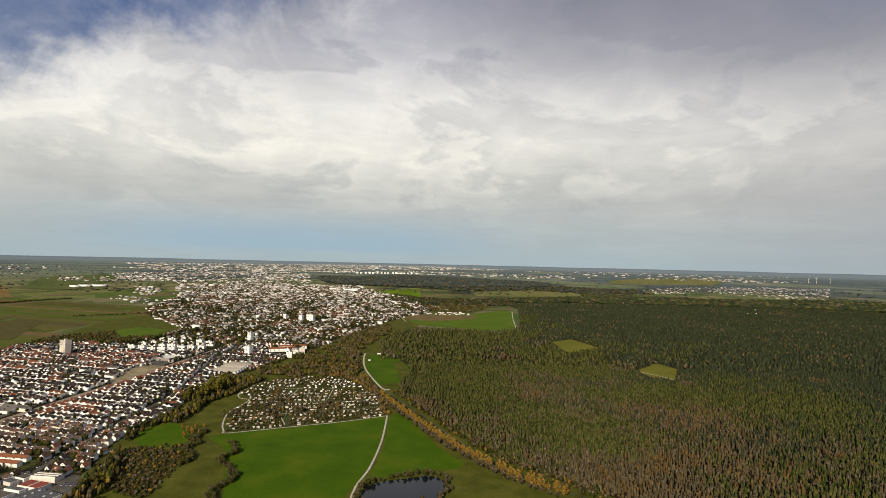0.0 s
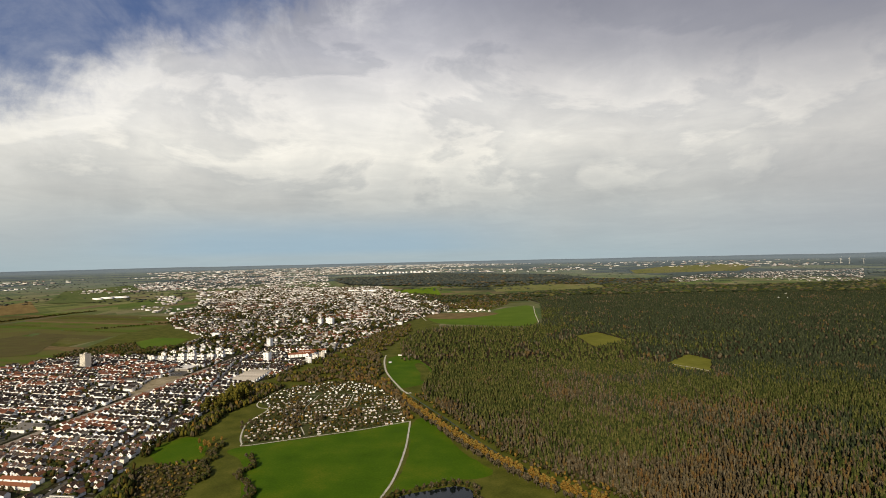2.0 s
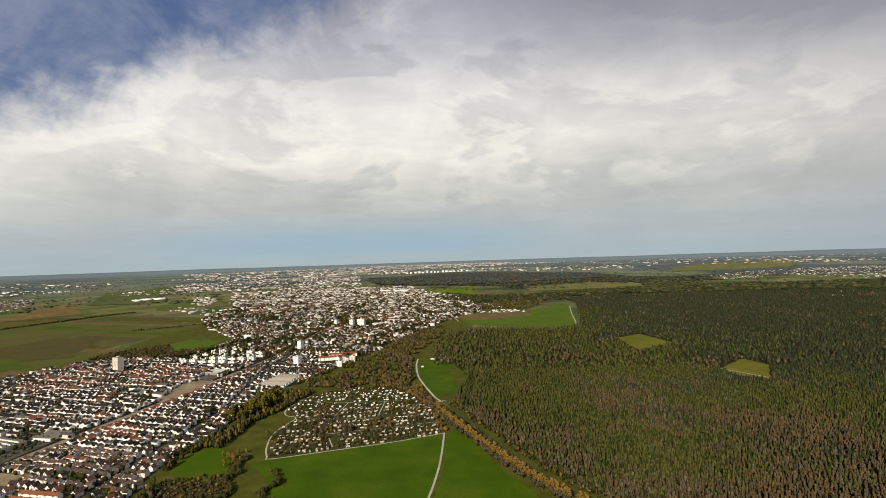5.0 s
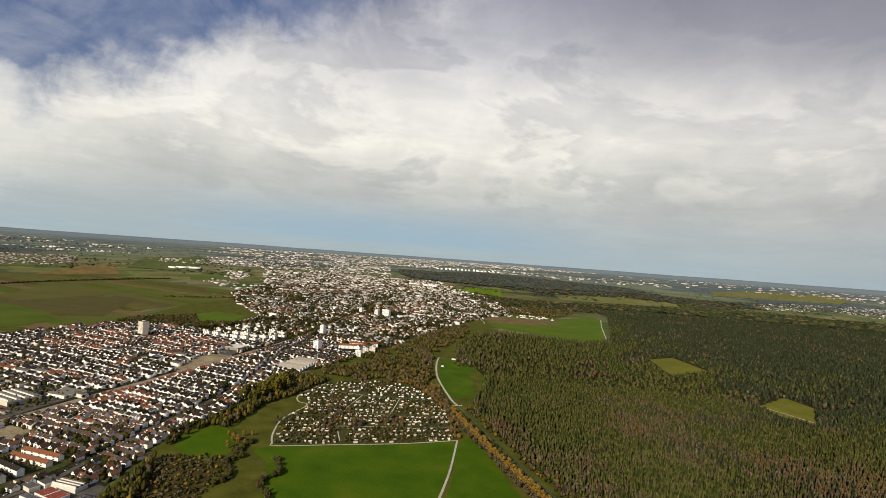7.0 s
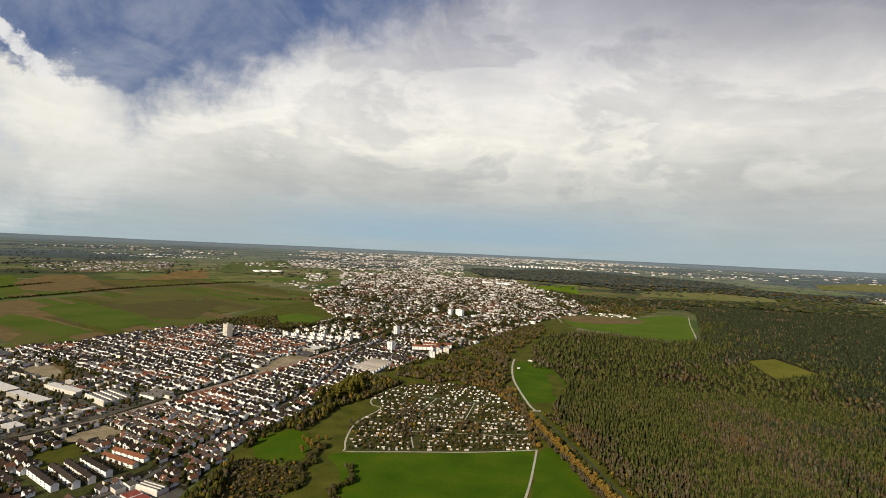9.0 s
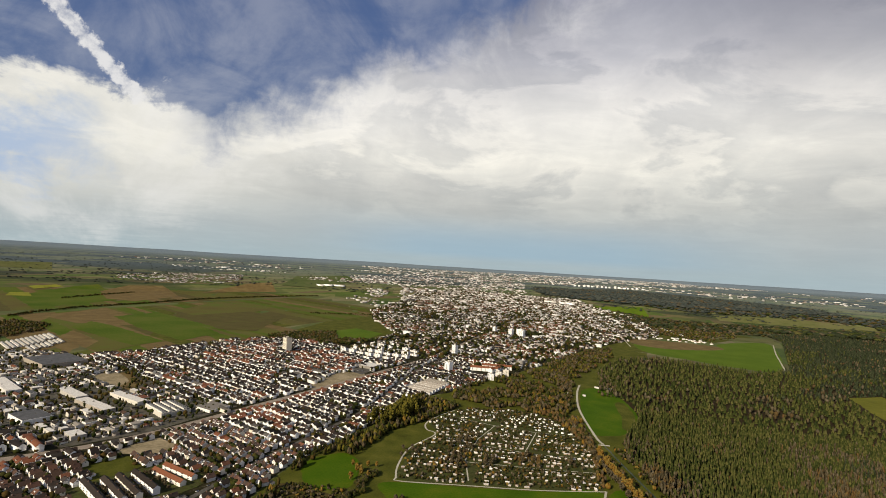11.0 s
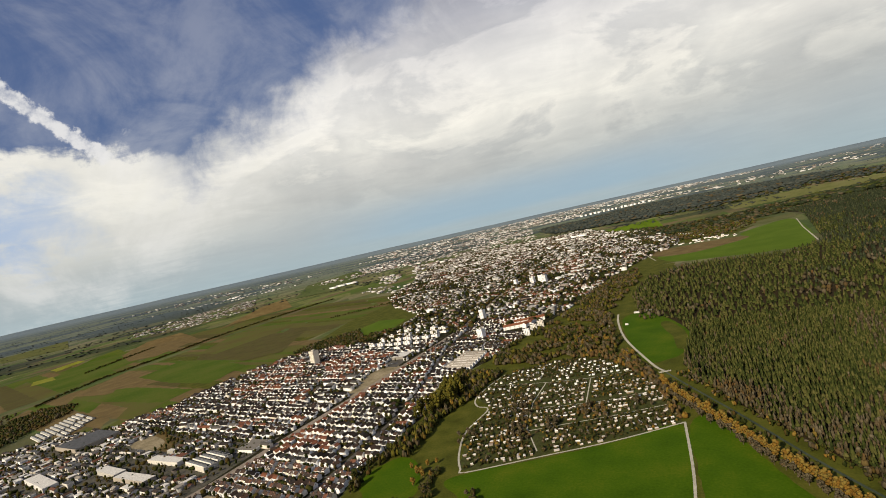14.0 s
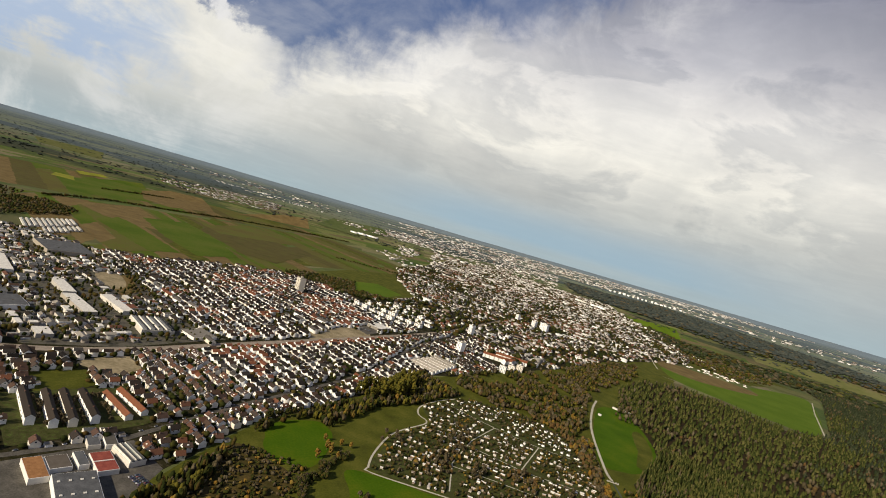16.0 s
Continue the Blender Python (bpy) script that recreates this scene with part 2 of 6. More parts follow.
# ---- geometry tools ----
def mesh_arrays(name, verts, tris, mats, slot=None):
    me = bpy.data.meshes.new(name)
    verts, tris = np.asarray(verts, np.float32), np.asarray(tris, np.int32)
    me.vertices.add(len(verts))
    me.vertices.foreach_set("co", verts.ravel())
    me.loops.add(len(tris) * 3)
    me.loops.foreach_set("vertex_index", tris.ravel())
    me.polygons.add(len(tris))
    me.polygons.foreach_set("loop_start", np.arange(0, len(tris) * 3, 3, dtype=np.int32))
    if slot is not None:
        me.polygons.foreach_set("material_index", np.asarray(slot, np.int32))
    for m in mats if isinstance(mats, (list, tuple)) else [mats]:
        me.materials.append(m)
    me.update(calc_edges=True)
    return me


def stamp(tv, tf, place, turn, size):
    """Many copies of one shape in one pair of arrays."""
    tv, tf, place = np.asarray(tv, float), np.asarray(tf, int), np.asarray(place, float)
    k = len(place)
    turn, size = np.broadcast_to(turn, (k,)), np.broadcast_to(np.asarray(size, float).reshape(-1, 3) if np.ndim(size) > 1 else size, (k, 3))
    s = tv[None] * size[:, None]
    c, n = np.cos(turn)[:, None], np.sin(turn)[:, None]
    v = np.stack([s[..., 0] * c - s[..., 1] * n, s[..., 0] * n + s[..., 1] * c, s[..., 2]], -1) + place[:, None]
    f = tf[None] + (np.arange(k) * len(tv))[:, None, None]
    return v.reshape(-1, 3), f.reshape(-1, 3)


def join(parts):
    vs, fs, sl, o = [], [], [], 0
    for i, (v, f, *s) in enumerate(parts):
        vs.append(v), fs.append(np.asarray(f) + o)
        sl.append(np.full(len(f), s[0] if s else 0))
        o += len(v)
    return np.concatenate(vs), np.concatenate(fs), np.concatenate(sl)


def inside(x, y, poly):
    x, y = np.asarray(x, float), np.asarray(y, float)
    r = np.zeros(x.shape, bool)
    for (x0, y0), (x1, y1) in zip(poly, poly[1:] + poly[:1]):
        hit = (y0 > y) != (y1 > y)
        xx = x0 + (y - y0) * (x1 - x0) / ((y1 - y0) or 1e-9)
        r ^= hit & (x < xx)
    return r


def near_line(x, y, line):
    d = np.full(np.shape(x), 1e9)
    for (x0, y0), (x1, y1) in zip(line, line[1:]):
        vx, vy = x1 - x0, y1 - y0
        t = np.clip(((x - x0) * vx + (y - y0) * vy) / (vx * vx + vy * vy), 0, 1)
        d = np.minimum(d, np.hypot(x - x0 - t * vx, y - y0 - t * vy))
    return d


def curved(pts, closed=False, step=6.0):
    """A soft line through the corners."""
    n, out = len(pts), []
    for i in range(n if closed else n - 1):
        p = [Vector((*pts[(i + k) % n if closed else min(max(i + k, 0), n - 1)], 0)) for k in (-1, 0, 1, 2)]
        m = max(2, int((p[2] - p[1]).length / step))
        for j in range(m):
            t = j / m
            q = 0.5 * (2 * p[1] + (p[2] - p[0]) * t + (2 * p[0] - 5 * p[1] + 4 * p[2] - p[3]) * t * t + (3 * p[1] - p[0] - 3 * p[2] + p[3]) * t ** 3)
            out.append((q.x, q.y))
    if not closed:
        out.append(tuple(pts[-1]))
    return out


def fuzz(p, amount=1.5, scale=0.05):
    d = noise.noise_vector(Vector((p[0] * scale, p[1] * scale, 0.3)))
    return p[0] + d.x * amount, p[1] + d.y * amount


def straight(pts, step=25.0):
    out = []
    for (x0, y0), (x1, y1) in zip(pts, pts[1:] + pts[:1]):
        m = max(1, int(math.hypot(x1 - x0, y1 - y0) / step))
        out += [(x0 + (x1 - x0) * k / m, y0 + (y1 - y0) * k / m) for k in range(m)]
    return out


def sheet(name, pts, z, mat, label, category, soft=True, wob=2.0, kind="structure"):
    pts = [fuzz(p, wob) for p in (curved(pts, True, 8) if soft else straight(pts))]
    bm = bmesh.new()
    f = bm.faces.new([bm.verts.new((x, y, z)) for x, y in pts])
    if f.normal.z < 0 or sum(a[0] * b[1] - b[0] * a[1] for a, b in zip(pts, pts[1:] + pts[:1])) < 0:
        f.normal_flip()
    bmesh.ops.triangulate(bm, faces=bm.faces[:])
    me = bpy.data.meshes.new(name)
    bm.to_mesh(me), bm.free()
    me.materials.append(mat)
    return tagged(new(name, me), label, category, kind=kind)


def ribbon(name, pts, width, z, mat, label, category, soft=True):
    line = curved(pts) if soft else pts
    vs, fs = [], []
    for i, p in enumerate(line):
        a, b = Vector(line[max(i - 1, 0)]), Vector(line[min(i + 1, len(line) - 1)])
        d = (b - a).normalized()
        for s in (1, -1):
            vs.append((p[0] - d.y * width / 2 * s, p[1] + d.x * width / 2 * s, z))
    for i in range(len(line) - 1):
        q = 2 * i
        fs += [(q, q + 1, q + 3), (q, q + 3, q + 2)]
    return tagged(new(name, mesh_arrays(name, vs, fs, mat)), label, category, kind="structure")


MID = (-40.0, 176.0)
# beyond FLAT the ground is raised to meet the horizon in the camera's view
FLAT, RIM, RIM_H = 4000.0, 4780.0, 270.0


def ground_material():
    m = bpy.data.materials.new("farmland")
    m.use_nodes = True
    nt = m.node_tree
    b = nt.nodes["Principled BSDF"]
    b.inputs["Roughness"].default_value, b.inputs["Specular IOR Level"].default_value = 0.95, 0.2
    p = nt.nodes.new("ShaderNodeNewGeometry").outputs["Position"]
    # beyond the flat land the ground stands for far wider country: stretch its pattern to true distances
    def vec(op, a, b):
        v = nt.nodes.new("ShaderNodeVectorMath")
        v.operation = op
        nt.links.new(a, v.inputs[0])
        if isinstance(b, tuple):
            v.inputs[1].default_value = b
        elif b is not None:
            nt.links.new(b, v.inputs["Scale" if op == "SCALE" else 1])
        return v
    away = vec("MULTIPLY", vec("SUBTRACT", p, (*MID, 0.0)).outputs[0], (1.0, 1.0, 0.0)).outputs[0]
    q = math_node(nt, "MAXIMUM", vec("LENGTH", away, None).outputs["Value"], 1.0)
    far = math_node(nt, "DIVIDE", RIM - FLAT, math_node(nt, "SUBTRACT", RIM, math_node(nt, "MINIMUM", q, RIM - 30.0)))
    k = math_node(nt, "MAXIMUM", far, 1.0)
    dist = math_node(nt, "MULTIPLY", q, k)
    p = vec("SCALE", away, k).outputs[0]
    mp = nt.nodes.new("ShaderNodeMapping")
    mp.inputs["Rotation"].default_value, mp.inputs["Scale"].default_value = (0, 0, 0.35), (1.0, 0.55, 0.0)
    nt.links.new(p, mp.inputs[0])
    vo = nt.nodes.new("ShaderNodeTexVoronoi")
    vo.inputs["Scale"].default_value = 0.0052
    nt.links.new(mp.outputs[0], vo.inputs["Vector"])
    sp = nt.nodes.new("ShaderNodeSeparateColor")
    nt.links.new(vo.outputs["Color"], sp.inputs[0])
    fields = ramp_node(nt, sp.outputs[0], ((0.0, (0.040, 0.068, 0.010)), (0.25, (0.070, 0.098, 0.018)), (0.45, (0.105, 0.082, 0.040)), (0.65, (0.058, 0.076, 0.018)), (0.85, (0.120, 0.128, 0.040)), (1.0, (0.150, 0.130, 0.070))))
    side = nt.nodes.new("ShaderNodeSeparateXYZ")
    nt.links.new(p, side.inputs[0])
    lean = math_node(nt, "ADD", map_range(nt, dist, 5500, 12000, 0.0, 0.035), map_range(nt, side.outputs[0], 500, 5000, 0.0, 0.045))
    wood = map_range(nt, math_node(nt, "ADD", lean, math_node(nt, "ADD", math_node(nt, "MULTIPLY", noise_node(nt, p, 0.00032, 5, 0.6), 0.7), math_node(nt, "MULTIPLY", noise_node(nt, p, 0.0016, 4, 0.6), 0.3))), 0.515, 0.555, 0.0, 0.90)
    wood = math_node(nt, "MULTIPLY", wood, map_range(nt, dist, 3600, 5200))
    # haze painted into the base colour: woods and fields turn blue-grey with distance
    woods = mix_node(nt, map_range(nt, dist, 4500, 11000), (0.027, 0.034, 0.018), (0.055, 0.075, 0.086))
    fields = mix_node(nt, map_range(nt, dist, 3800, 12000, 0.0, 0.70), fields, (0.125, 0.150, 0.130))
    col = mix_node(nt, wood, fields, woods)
    # last haze tint towards the rim
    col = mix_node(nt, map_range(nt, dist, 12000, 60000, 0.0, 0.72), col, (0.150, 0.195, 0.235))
    n = noise_node(nt, p, 0.02, 6)
    lift = ramp_node(nt, n, ((0.3, 0.75), (0.7, 1.2)))
    col = mix_node(nt, 1.0, col, lift, "MULTIPLY")
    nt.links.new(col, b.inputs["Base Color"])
    return m


def build_ground():
    rs = [0, 60, 120, 200, 300, 450, 650, 900, 1250, 1700, 2300, 3000, 3500, FLAT] + list(np.linspace(FLAT, RIM, 13)[1:]) + [RIM + 40, RIM + 300]
    n = 240
    vs, fs = [], []
    for i, r in enumerate(rs):
        for j in range(n):
            a = 2 * math.pi * j / n
            h = RIM_H * min(max((r - FLAT) / (RIM - FLAT), 0), 1)
            if r > RIM - 20:
                h += 3.5 * noise.noise(Vector((math.cos(a) * 11, math.sin(a) * 11, 0)))
            vs.append((MID[0] + r * math.cos(a), MID[1] + r * math.sin(a), h - (25 if r > RIM + 100 else 0)))
    for i in range(len(rs) - 1):
        for j in range(n):
            a, b, c, d = i * n + j, i * n + (j + 1) % n, (i + 1) * n + (j + 1) % n, (i + 1) * n + j
            fs += [(a, c, b), (a, d, c)] if i else [(a, d, c)]
    tagged(new("ground", mesh_arrays("ground", vs, fs, ground_material())), "flat green and brown farmland, far part haze-tinted and raised to the horizon", "ground", kind="structure")


build_ground()

# ---- the plan: outlines in metres ----
TOWN = [(-443, 608), (-474, 712), (-502, 816), (-496, 944), (-509, 1104), (-520, 1248), (-480, 1328), (-467, 1459), (-422, 1626), (-374, 1882), (-325, 2240), (-230, 2594), (-93, 2963), (-96, 3280), (-240, 4000), (-608, 4800), (-960, 5920), (-2400, 6000), (-2240, 4640), (-1840, 3600), (-1600, 2800), (-1379, 2456), (-1037, 2082), (-1003, 1837), (-1056, 1664), (-1216, 1664), (-1293, 1603), (-1338, 1466), (-1341, 1192), (-1392, 1104), (-1536, 1048), (-1680, 896), (-1520, 528), (-960, 240), (-512, 288), (-419, 480)]
ALLOT = [(-351, 860), (-372, 905), (-390, 975), (-385, 1055), (-424, 1104), (-421, 1165), (-405, 1222), (-331, 1275), (-240, 1268), (-178, 1190), (-135, 1100), (-106, 970), (-182, 930), (-268, 893)]
RIVER = [(-240, 1616), (-230, 1520), (-202, 1376), (-147, 1208), (-93, 1093), (-38, 982), (22, 854), (82, 749), (134, 693), (171, 656), (240, 592), (336, 528), (480, 448)]
FOREST = [(-181, 1507), (-224, 1840), (-192, 2096), (-77, 2248), (96, 2216), (205, 2173), (339, 2320), (480, 3341), (440, 3693), (976, 4090), (2979, 3920), (4160, 3040), (4160, 480), (1920, 96), (800, 192), (512, 448), (256, 616), (184, 680), (96, 768), (35, 874), (-26, 995), (-80, 1110), (-99, 1192), (-93, 1266), (-80, 1381), (-112, 1490), (-136, 1536)]
CLEAR1 = [(403, 1945), (500, 2035), (550, 1830), (410, 1705)]
CLEAR2 = [(530, 1438), (640, 1562), (664, 1480), (596, 1330), (540, 1362)]
BIG_FIELD = [(-366, 838), (-268, 882), (-184, 921), (-103, 963), (-96, 800), (-102, 704), (-115, 632), (-96, 528), (-256, 480), (-256, 611), (-282, 680), (-326, 787)]
RIGHT_FIELD = [(-95, 962), (-66, 976), (-13, 832), (32, 752), (16, 728), (-19, 723), (-64, 704), (-96, 680), (-88, 800)]
POND = [(-96, 653), (-88, 674), (-56, 690), (-11, 704), (6, 685), (5, 653), (-13, 630), (-64, 614), (-96, 627)]
MEADOW = [(-331, 603), (-347, 694), (-344, 786), (-309, 752), (-290, 661), (-274, 608), (-288, 544), (-328, 552)]
GREEN_W = [(-490, 835), (-467, 896), (-421, 872), (-394, 800), (-440, 784)]
MEADOW_M = [(-435, 904), (-445, 1010), (-411, 1040), (-400, 1011), (-397, 917), (-373, 866), (-413, 866)]
SMALL_F = [(-224, 1558), (-173, 1605), (-115, 1490), (-85, 1381), (-93, 1266), (-120, 1227), (-154, 1221), (-190, 1338)]
UPPER_F = [(-251, 1864), (-179, 1854), (-141, 1626), (-187, 1614)]
GREEN_N = [(-171, 2598), (-30, 2560), (165, 2725), (158, 2900), (260, 3080), (400, 3150), (318, 2339), (170, 2258), (62, 2304), (-104, 2376)]
BROWN_N = [(-185, 2800), (120, 2830), (165, 2725), (-30, 2560), (-168, 2605)]
RAIL = [(-935, 240), (-880, 480), (-846, 578), (-797, 672), (-768, 745), (-750, 840), (-742, 965), (-731, 1105), (-721, 1250), (-713, 1400), (-704, 1581), (-708, 1800), (-765, 2400), (-885, 3520)]

WASTE = [(-474, 765), (-451, 712), (-413, 648), (-355, 624), (-365, 704), (-384, 768), (-432, 774)]
FALLOW = [(-125, 1488), (-93, 1392), (-88, 1288), (-106, 1280), (-115, 1360), (-138, 1464)]
VALLEY = [(-224, 400), (-64, 432), (300, 480), (262, 640), (146, 775), (10, 1000), (-88, 1220), (-100, 1600), (-110, 2360), (-240, 2368), (-352, 2240), (-480, 1360), (-528, 1120), (-496, 800), (-419, 528)]

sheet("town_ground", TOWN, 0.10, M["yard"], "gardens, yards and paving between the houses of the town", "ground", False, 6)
sheet("forest_floor", FOREST, 0.10, M["litter"], "brown leaf litter under the mixed forest", "ground", False, 6)
sheet("allotment_ground", ALLOT, 0.12, M["garden"], "dark garden plots of the allotment colony", "ground")
sheet("valley_ground", VALLEY, 0.06, M["grass_dull"], "olive rough grass of the valley floor", "ground", False, 4)
sheet_z = 0.16
for pts, name, mat, label in (
        (BIG_FIELD, "meadow", "grass", "bright green mown meadow beside the gravel path"),
        (RIGHT_FIELD, "meadow", "grass", "bright green meadow strip between path and stream"),
        (MEADOW, "meadow", "grass_dull", "olive green meadow hemmed by a hedge"),
        (GREEN_W, "meadow", "grass", "bright green small field below the houses"),
        (MEADOW_M, "meadow", "grass_dull", "dull green meadow beside the curved path"),
        (SMALL_F, "meadow", "grass", "green field between stream path and forest"),
        (UPPER_F, "meadow", "grass_dull", "dull green meadow by the forest edge"),
        (GREEN_N, "field", "pale", "large pale green field behind the forest"),
        (BROWN_N, "field", "soil", "pale brown ploughed strip along the field"),
        (CLEAR1, "clearing", "clearing", "yellow-green clearing in the forest"),
        (CLEAR2, "clearing", "clearing", "small green clearing in the forest with a track")):
    sheet_z += 0.02
    sheet(name, pts, sheet_z, M[mat], label, "field", soft=name != "clearing", wob=9 if name == "clearing" else 3)
sheet("meadow", [(-240, 2340), (-104, 2376), (-171, 2598), (-210, 2907), (-100, 3000), (-230, 2640), (-330, 2240)], 0.075, M["grass_dull"], "dull green meadow at the edge of the old town", "field", False)
sheet("meadow", [(-210, 2900), (114, 2970), (158, 2984), (288, 3262), (467, 3338), (300, 3500), (-330, 3500), (-360, 3150)], 0.08, M["grass_dull"], "dull green rough land behind the line of houses", "field", False)
sheet("waste_ground", WASTE, 0.50, M["waste"], "brown rough grass and dry reeds of a waste plot", "ground")
sheet("field", FALLOW, 0.52, M["grass_dull"], "olive rough strip at the forest edge", "field")
sheet("pond", POND, 0.44, M["water"], "dark still pond among reeds and bushes", "pond")

ribbon("path", [(-107, 608), (-107, 666), (-98, 730), (-95, 840), (-101, 972)], 2.9, 0.34, M["path"], "pale gravel field path across the meadow", "path")
ribbon("path", [(-101, 971), (-108, 967), (-182, 926), (-268, 889), (-348, 855), (-358, 862), (-377, 903), (-394, 972), (-388, 1052), (-412, 1068), (-428, 1102), (-426, 1160), (-412, 1222)], 2.6, 0.33, M["path"], "pale gravel path round the allotment gardens", "path")
ribbon("path", [(-256, 1600), (-254, 1563), (-246, 1480), (-226, 1420)], 2.2, 0.33, M["path"], "narrow pale gravel path under the trees", "path")
# upper stream course: pale gravel colour stands in for sky reflected on the water
ribbon("path", [(-240, 1616), (-230, 1520), (-202, 1376), (-147, 1208), (-128, 1168)], 4.4, 0.33, M["path"], "pale gravel ribbon standing in for the sky-bright stream", "path")
ribbon("path", [(532, 1440), (565, 1392), (600, 1336)], 3.6, 0.62, M["path"], "pale track across the forest clearing", "path", False)
ribbon("path", [(412, 3140), (368, 2780), (334, 2420), (326, 2330)], 4.5, 0.62, M["path"], "pale farm track along the field", "path", False)
ribbon("path", [(-179, 2496), (-205, 2624), (-240, 2816)], 4.0, 0.62, M["path"], "pale farm track at the edge of the town", "path", False)
ribbon("stream", RIVER[3:], 3.2, 0.31, M["canal"], "narrow straight stream with dull greenish water", "stream")
ribbon("railway", RAIL, 17.0, 0.36, M["ballast"], "long straight railway bed through the town", "railway")

# ---- trees ----
def ico(sub):
    bm = bmesh.new()
    bmesh.ops.create_icosphere(bm, subdivisions=sub, radius=1.0)
    v = np.array([p.co[:] for p in bm.verts])
    f = np.array([[p.index for p in q.verts] for q in bm.faces])
    bm.free()
    return v, f


ICO1, ICO2 = ico(1), ico(2)


def conifer(r, sides=7, tiers=3):
    """A ragged spire of unit height and half a unit of spread."""
    vs, fs = [], []
    for t in range(tiers):
        z0, z1 = 0.12 + 0.26 * t, min(1.0, 0.62 + 0.19 * t) if t < tiers - 1 else 1.0
        rad = 0.5 * (1 - 0.28 * t)
        o = len(vs)
        for j in range(sides):
            a = 2 * math.pi * (j + r.uniform(-0.3, 0.3)) / sides + t
            q = rad * r.uniform(0.7, 1.15)
            vs.append((q * math.cos(a), q * math.sin(a), z0 + r.uniform(-0.06, 0.05)))
        vs.append((r.uniform(-0.03, 0.03), r.uniform(-0.03, 0.03), z1))
        fs += [(o + j, o + (j + 1) % sides, o + sides) for j in range(sides)]
    return np.array(vs), np.array(fs)


def crown(r, base=ICO2, rough=0.3):
    """An uneven crown: unit height, about half a unit of spread, with lobes."""
    v, f = base
    k = np.ones(len(v))
    for _ in range(9):
        d = r.normal(size=3)
        d /= np.linalg.norm(d)
        k += rough * r.uniform(-0.7, 1.0) * np.clip(v @ d - 0.35, 0, 1) * 1.6
    k *= r.uniform(0.86, 1.14, len(v))
    p = v * k[:, None] * [0.46, 0.46, 0.42] + [0, 0, 0.56]
    return p, f


def clumped(r, n=6, tall=0.40, spread=0.26):
    """A crown of several overlapping clumps, uneven in outline; unit height, about one unit of spread."""
    vs, fs, o = [], [], 0
    for j in range(n):
        v, f = crown(r, ICO1, 0.5)
        a, q = 2.4 * j + r.uniform(-0.5, 0.5), spread * math.sqrt((j + 0.3) / n) * r.uniform(0.8, 1.25)
        k = r.uniform(0.42, 0.64)
        z = 0.12 + (0.86 - k * 0.9) * (1 - 0.6 * (q / max(spread, 0.01))) * r.uniform(0.6, 1.1) * tall / 0.40
        vs.append(v * [k, k, k * 0.95] + [q * math.cos(a), q * math.sin(a), z])
        fs.append(f + o)
        o += len(v)
    v = np.concatenate(vs)
    v[:, 2] = (v[:, 2] - v[:, 2].min()) / (v[:, 2].max() - v[:, 2].min())
    return v, np.concatenate(fs)


def plume(r):
    """A slender upright crown of a bare or yellowing broadleaf in the wood."""
    vs, fs, o = [], [], 0
    for j in range(3):
        v, f = crown(r, ICO1, 0.5)
        k = 0.78 - 0.20 * j
        vs.append(v * [k, k, 0.52] + [r.uniform(-0.12, 0.12), r.uniform(-0.12, 0.12), 0.06 + 0.24 * j])
        fs.append(f + o)
        o += len(v)
    v = np.concatenate(vs)
    v[:, 2] = (v[:, 2] - v[:, 2].min()) / (v[:, 2].max() - v[:, 2].min())
    return v, np.concatenate(fs)


tr = np.random.default_rng(3)
CONES = [conifer(tr) for _ in range(5)]
CONES_FAR = [conifer(tr, 5, 2) for _ in range(4)]
PLUMES = [plume(tr) for _ in range(6)]
CLUMPS = [clumped(tr) for _ in range(7)]
BUSHES = [clumped(tr, 3, 0.3, 0.22) for _ in range(6)]
CROWNS_FAR = [crown(tr, ICO1, 0.35) for _ in range(5)]


def far_map(x, y):
    """Places beyond the flat land, drawn in and raised to line up from the camera: x, y, z and their scale."""
    x, y = np.asarray(x, float), np.asarray(y, float)
    r = np.hypot(x - MID[0], y - MID[1])
    q = np.where(r > FLAT, RIM * r / (r + RIM - FLAT), r)
    k = q / np.maximum(r, 1)
    return MID[0] + (x - MID[0]) * k, MID[1] + (y - MID[1]) * k, RIM_H * np.clip((q - FLAT) / (RIM - FLAT), 0, 1), k


def scatter(name, shapes, x, y, width, height, mat, label, category, r):
    """One joined growth of many plants, of kind stuff."""
    if len(x) == 0:
        return None
    x, y, z, k = far_map(x, y)
    pick, parts = r.integers(0, len(shapes), len(x)), []
    for i, (v, f) in enumerate(shapes):
        s = pick == i
        if s.any():
            size = np.stack([width[s], width[s], height[s]], 1) * k[s, None]
            parts.append(stamp(v, f, np.stack([x[s], y[s], z[s]], 1), r.uniform(0, 6.28, s.sum()), size))
    v, f, _ = join(parts)
    return tagged(new(name, mesh_arrays(name, v, f, mat)), label, category, kind="stuff")


def grid_points(x0, x1, y0, y1, step, r, jitter=0.42):
    gx, gy = np.meshgrid(np.arange(x0, x1, step), np.arange(y0, y1, step))
    gx, gy = gx.ravel(), gy.ravel()
    return gx + r.uniform(-jitter, jitter, gx.shape) * step, gy + r.uniform(-jitter, jitter, gx.shape) * step


def field_noise(x, y, scale, seed=0.0):
    return np.array([noise.fractal(Vector((a * scale, b * scale, seed)), 1.0, 2.0, 3) for a, b in zip(x, y)])


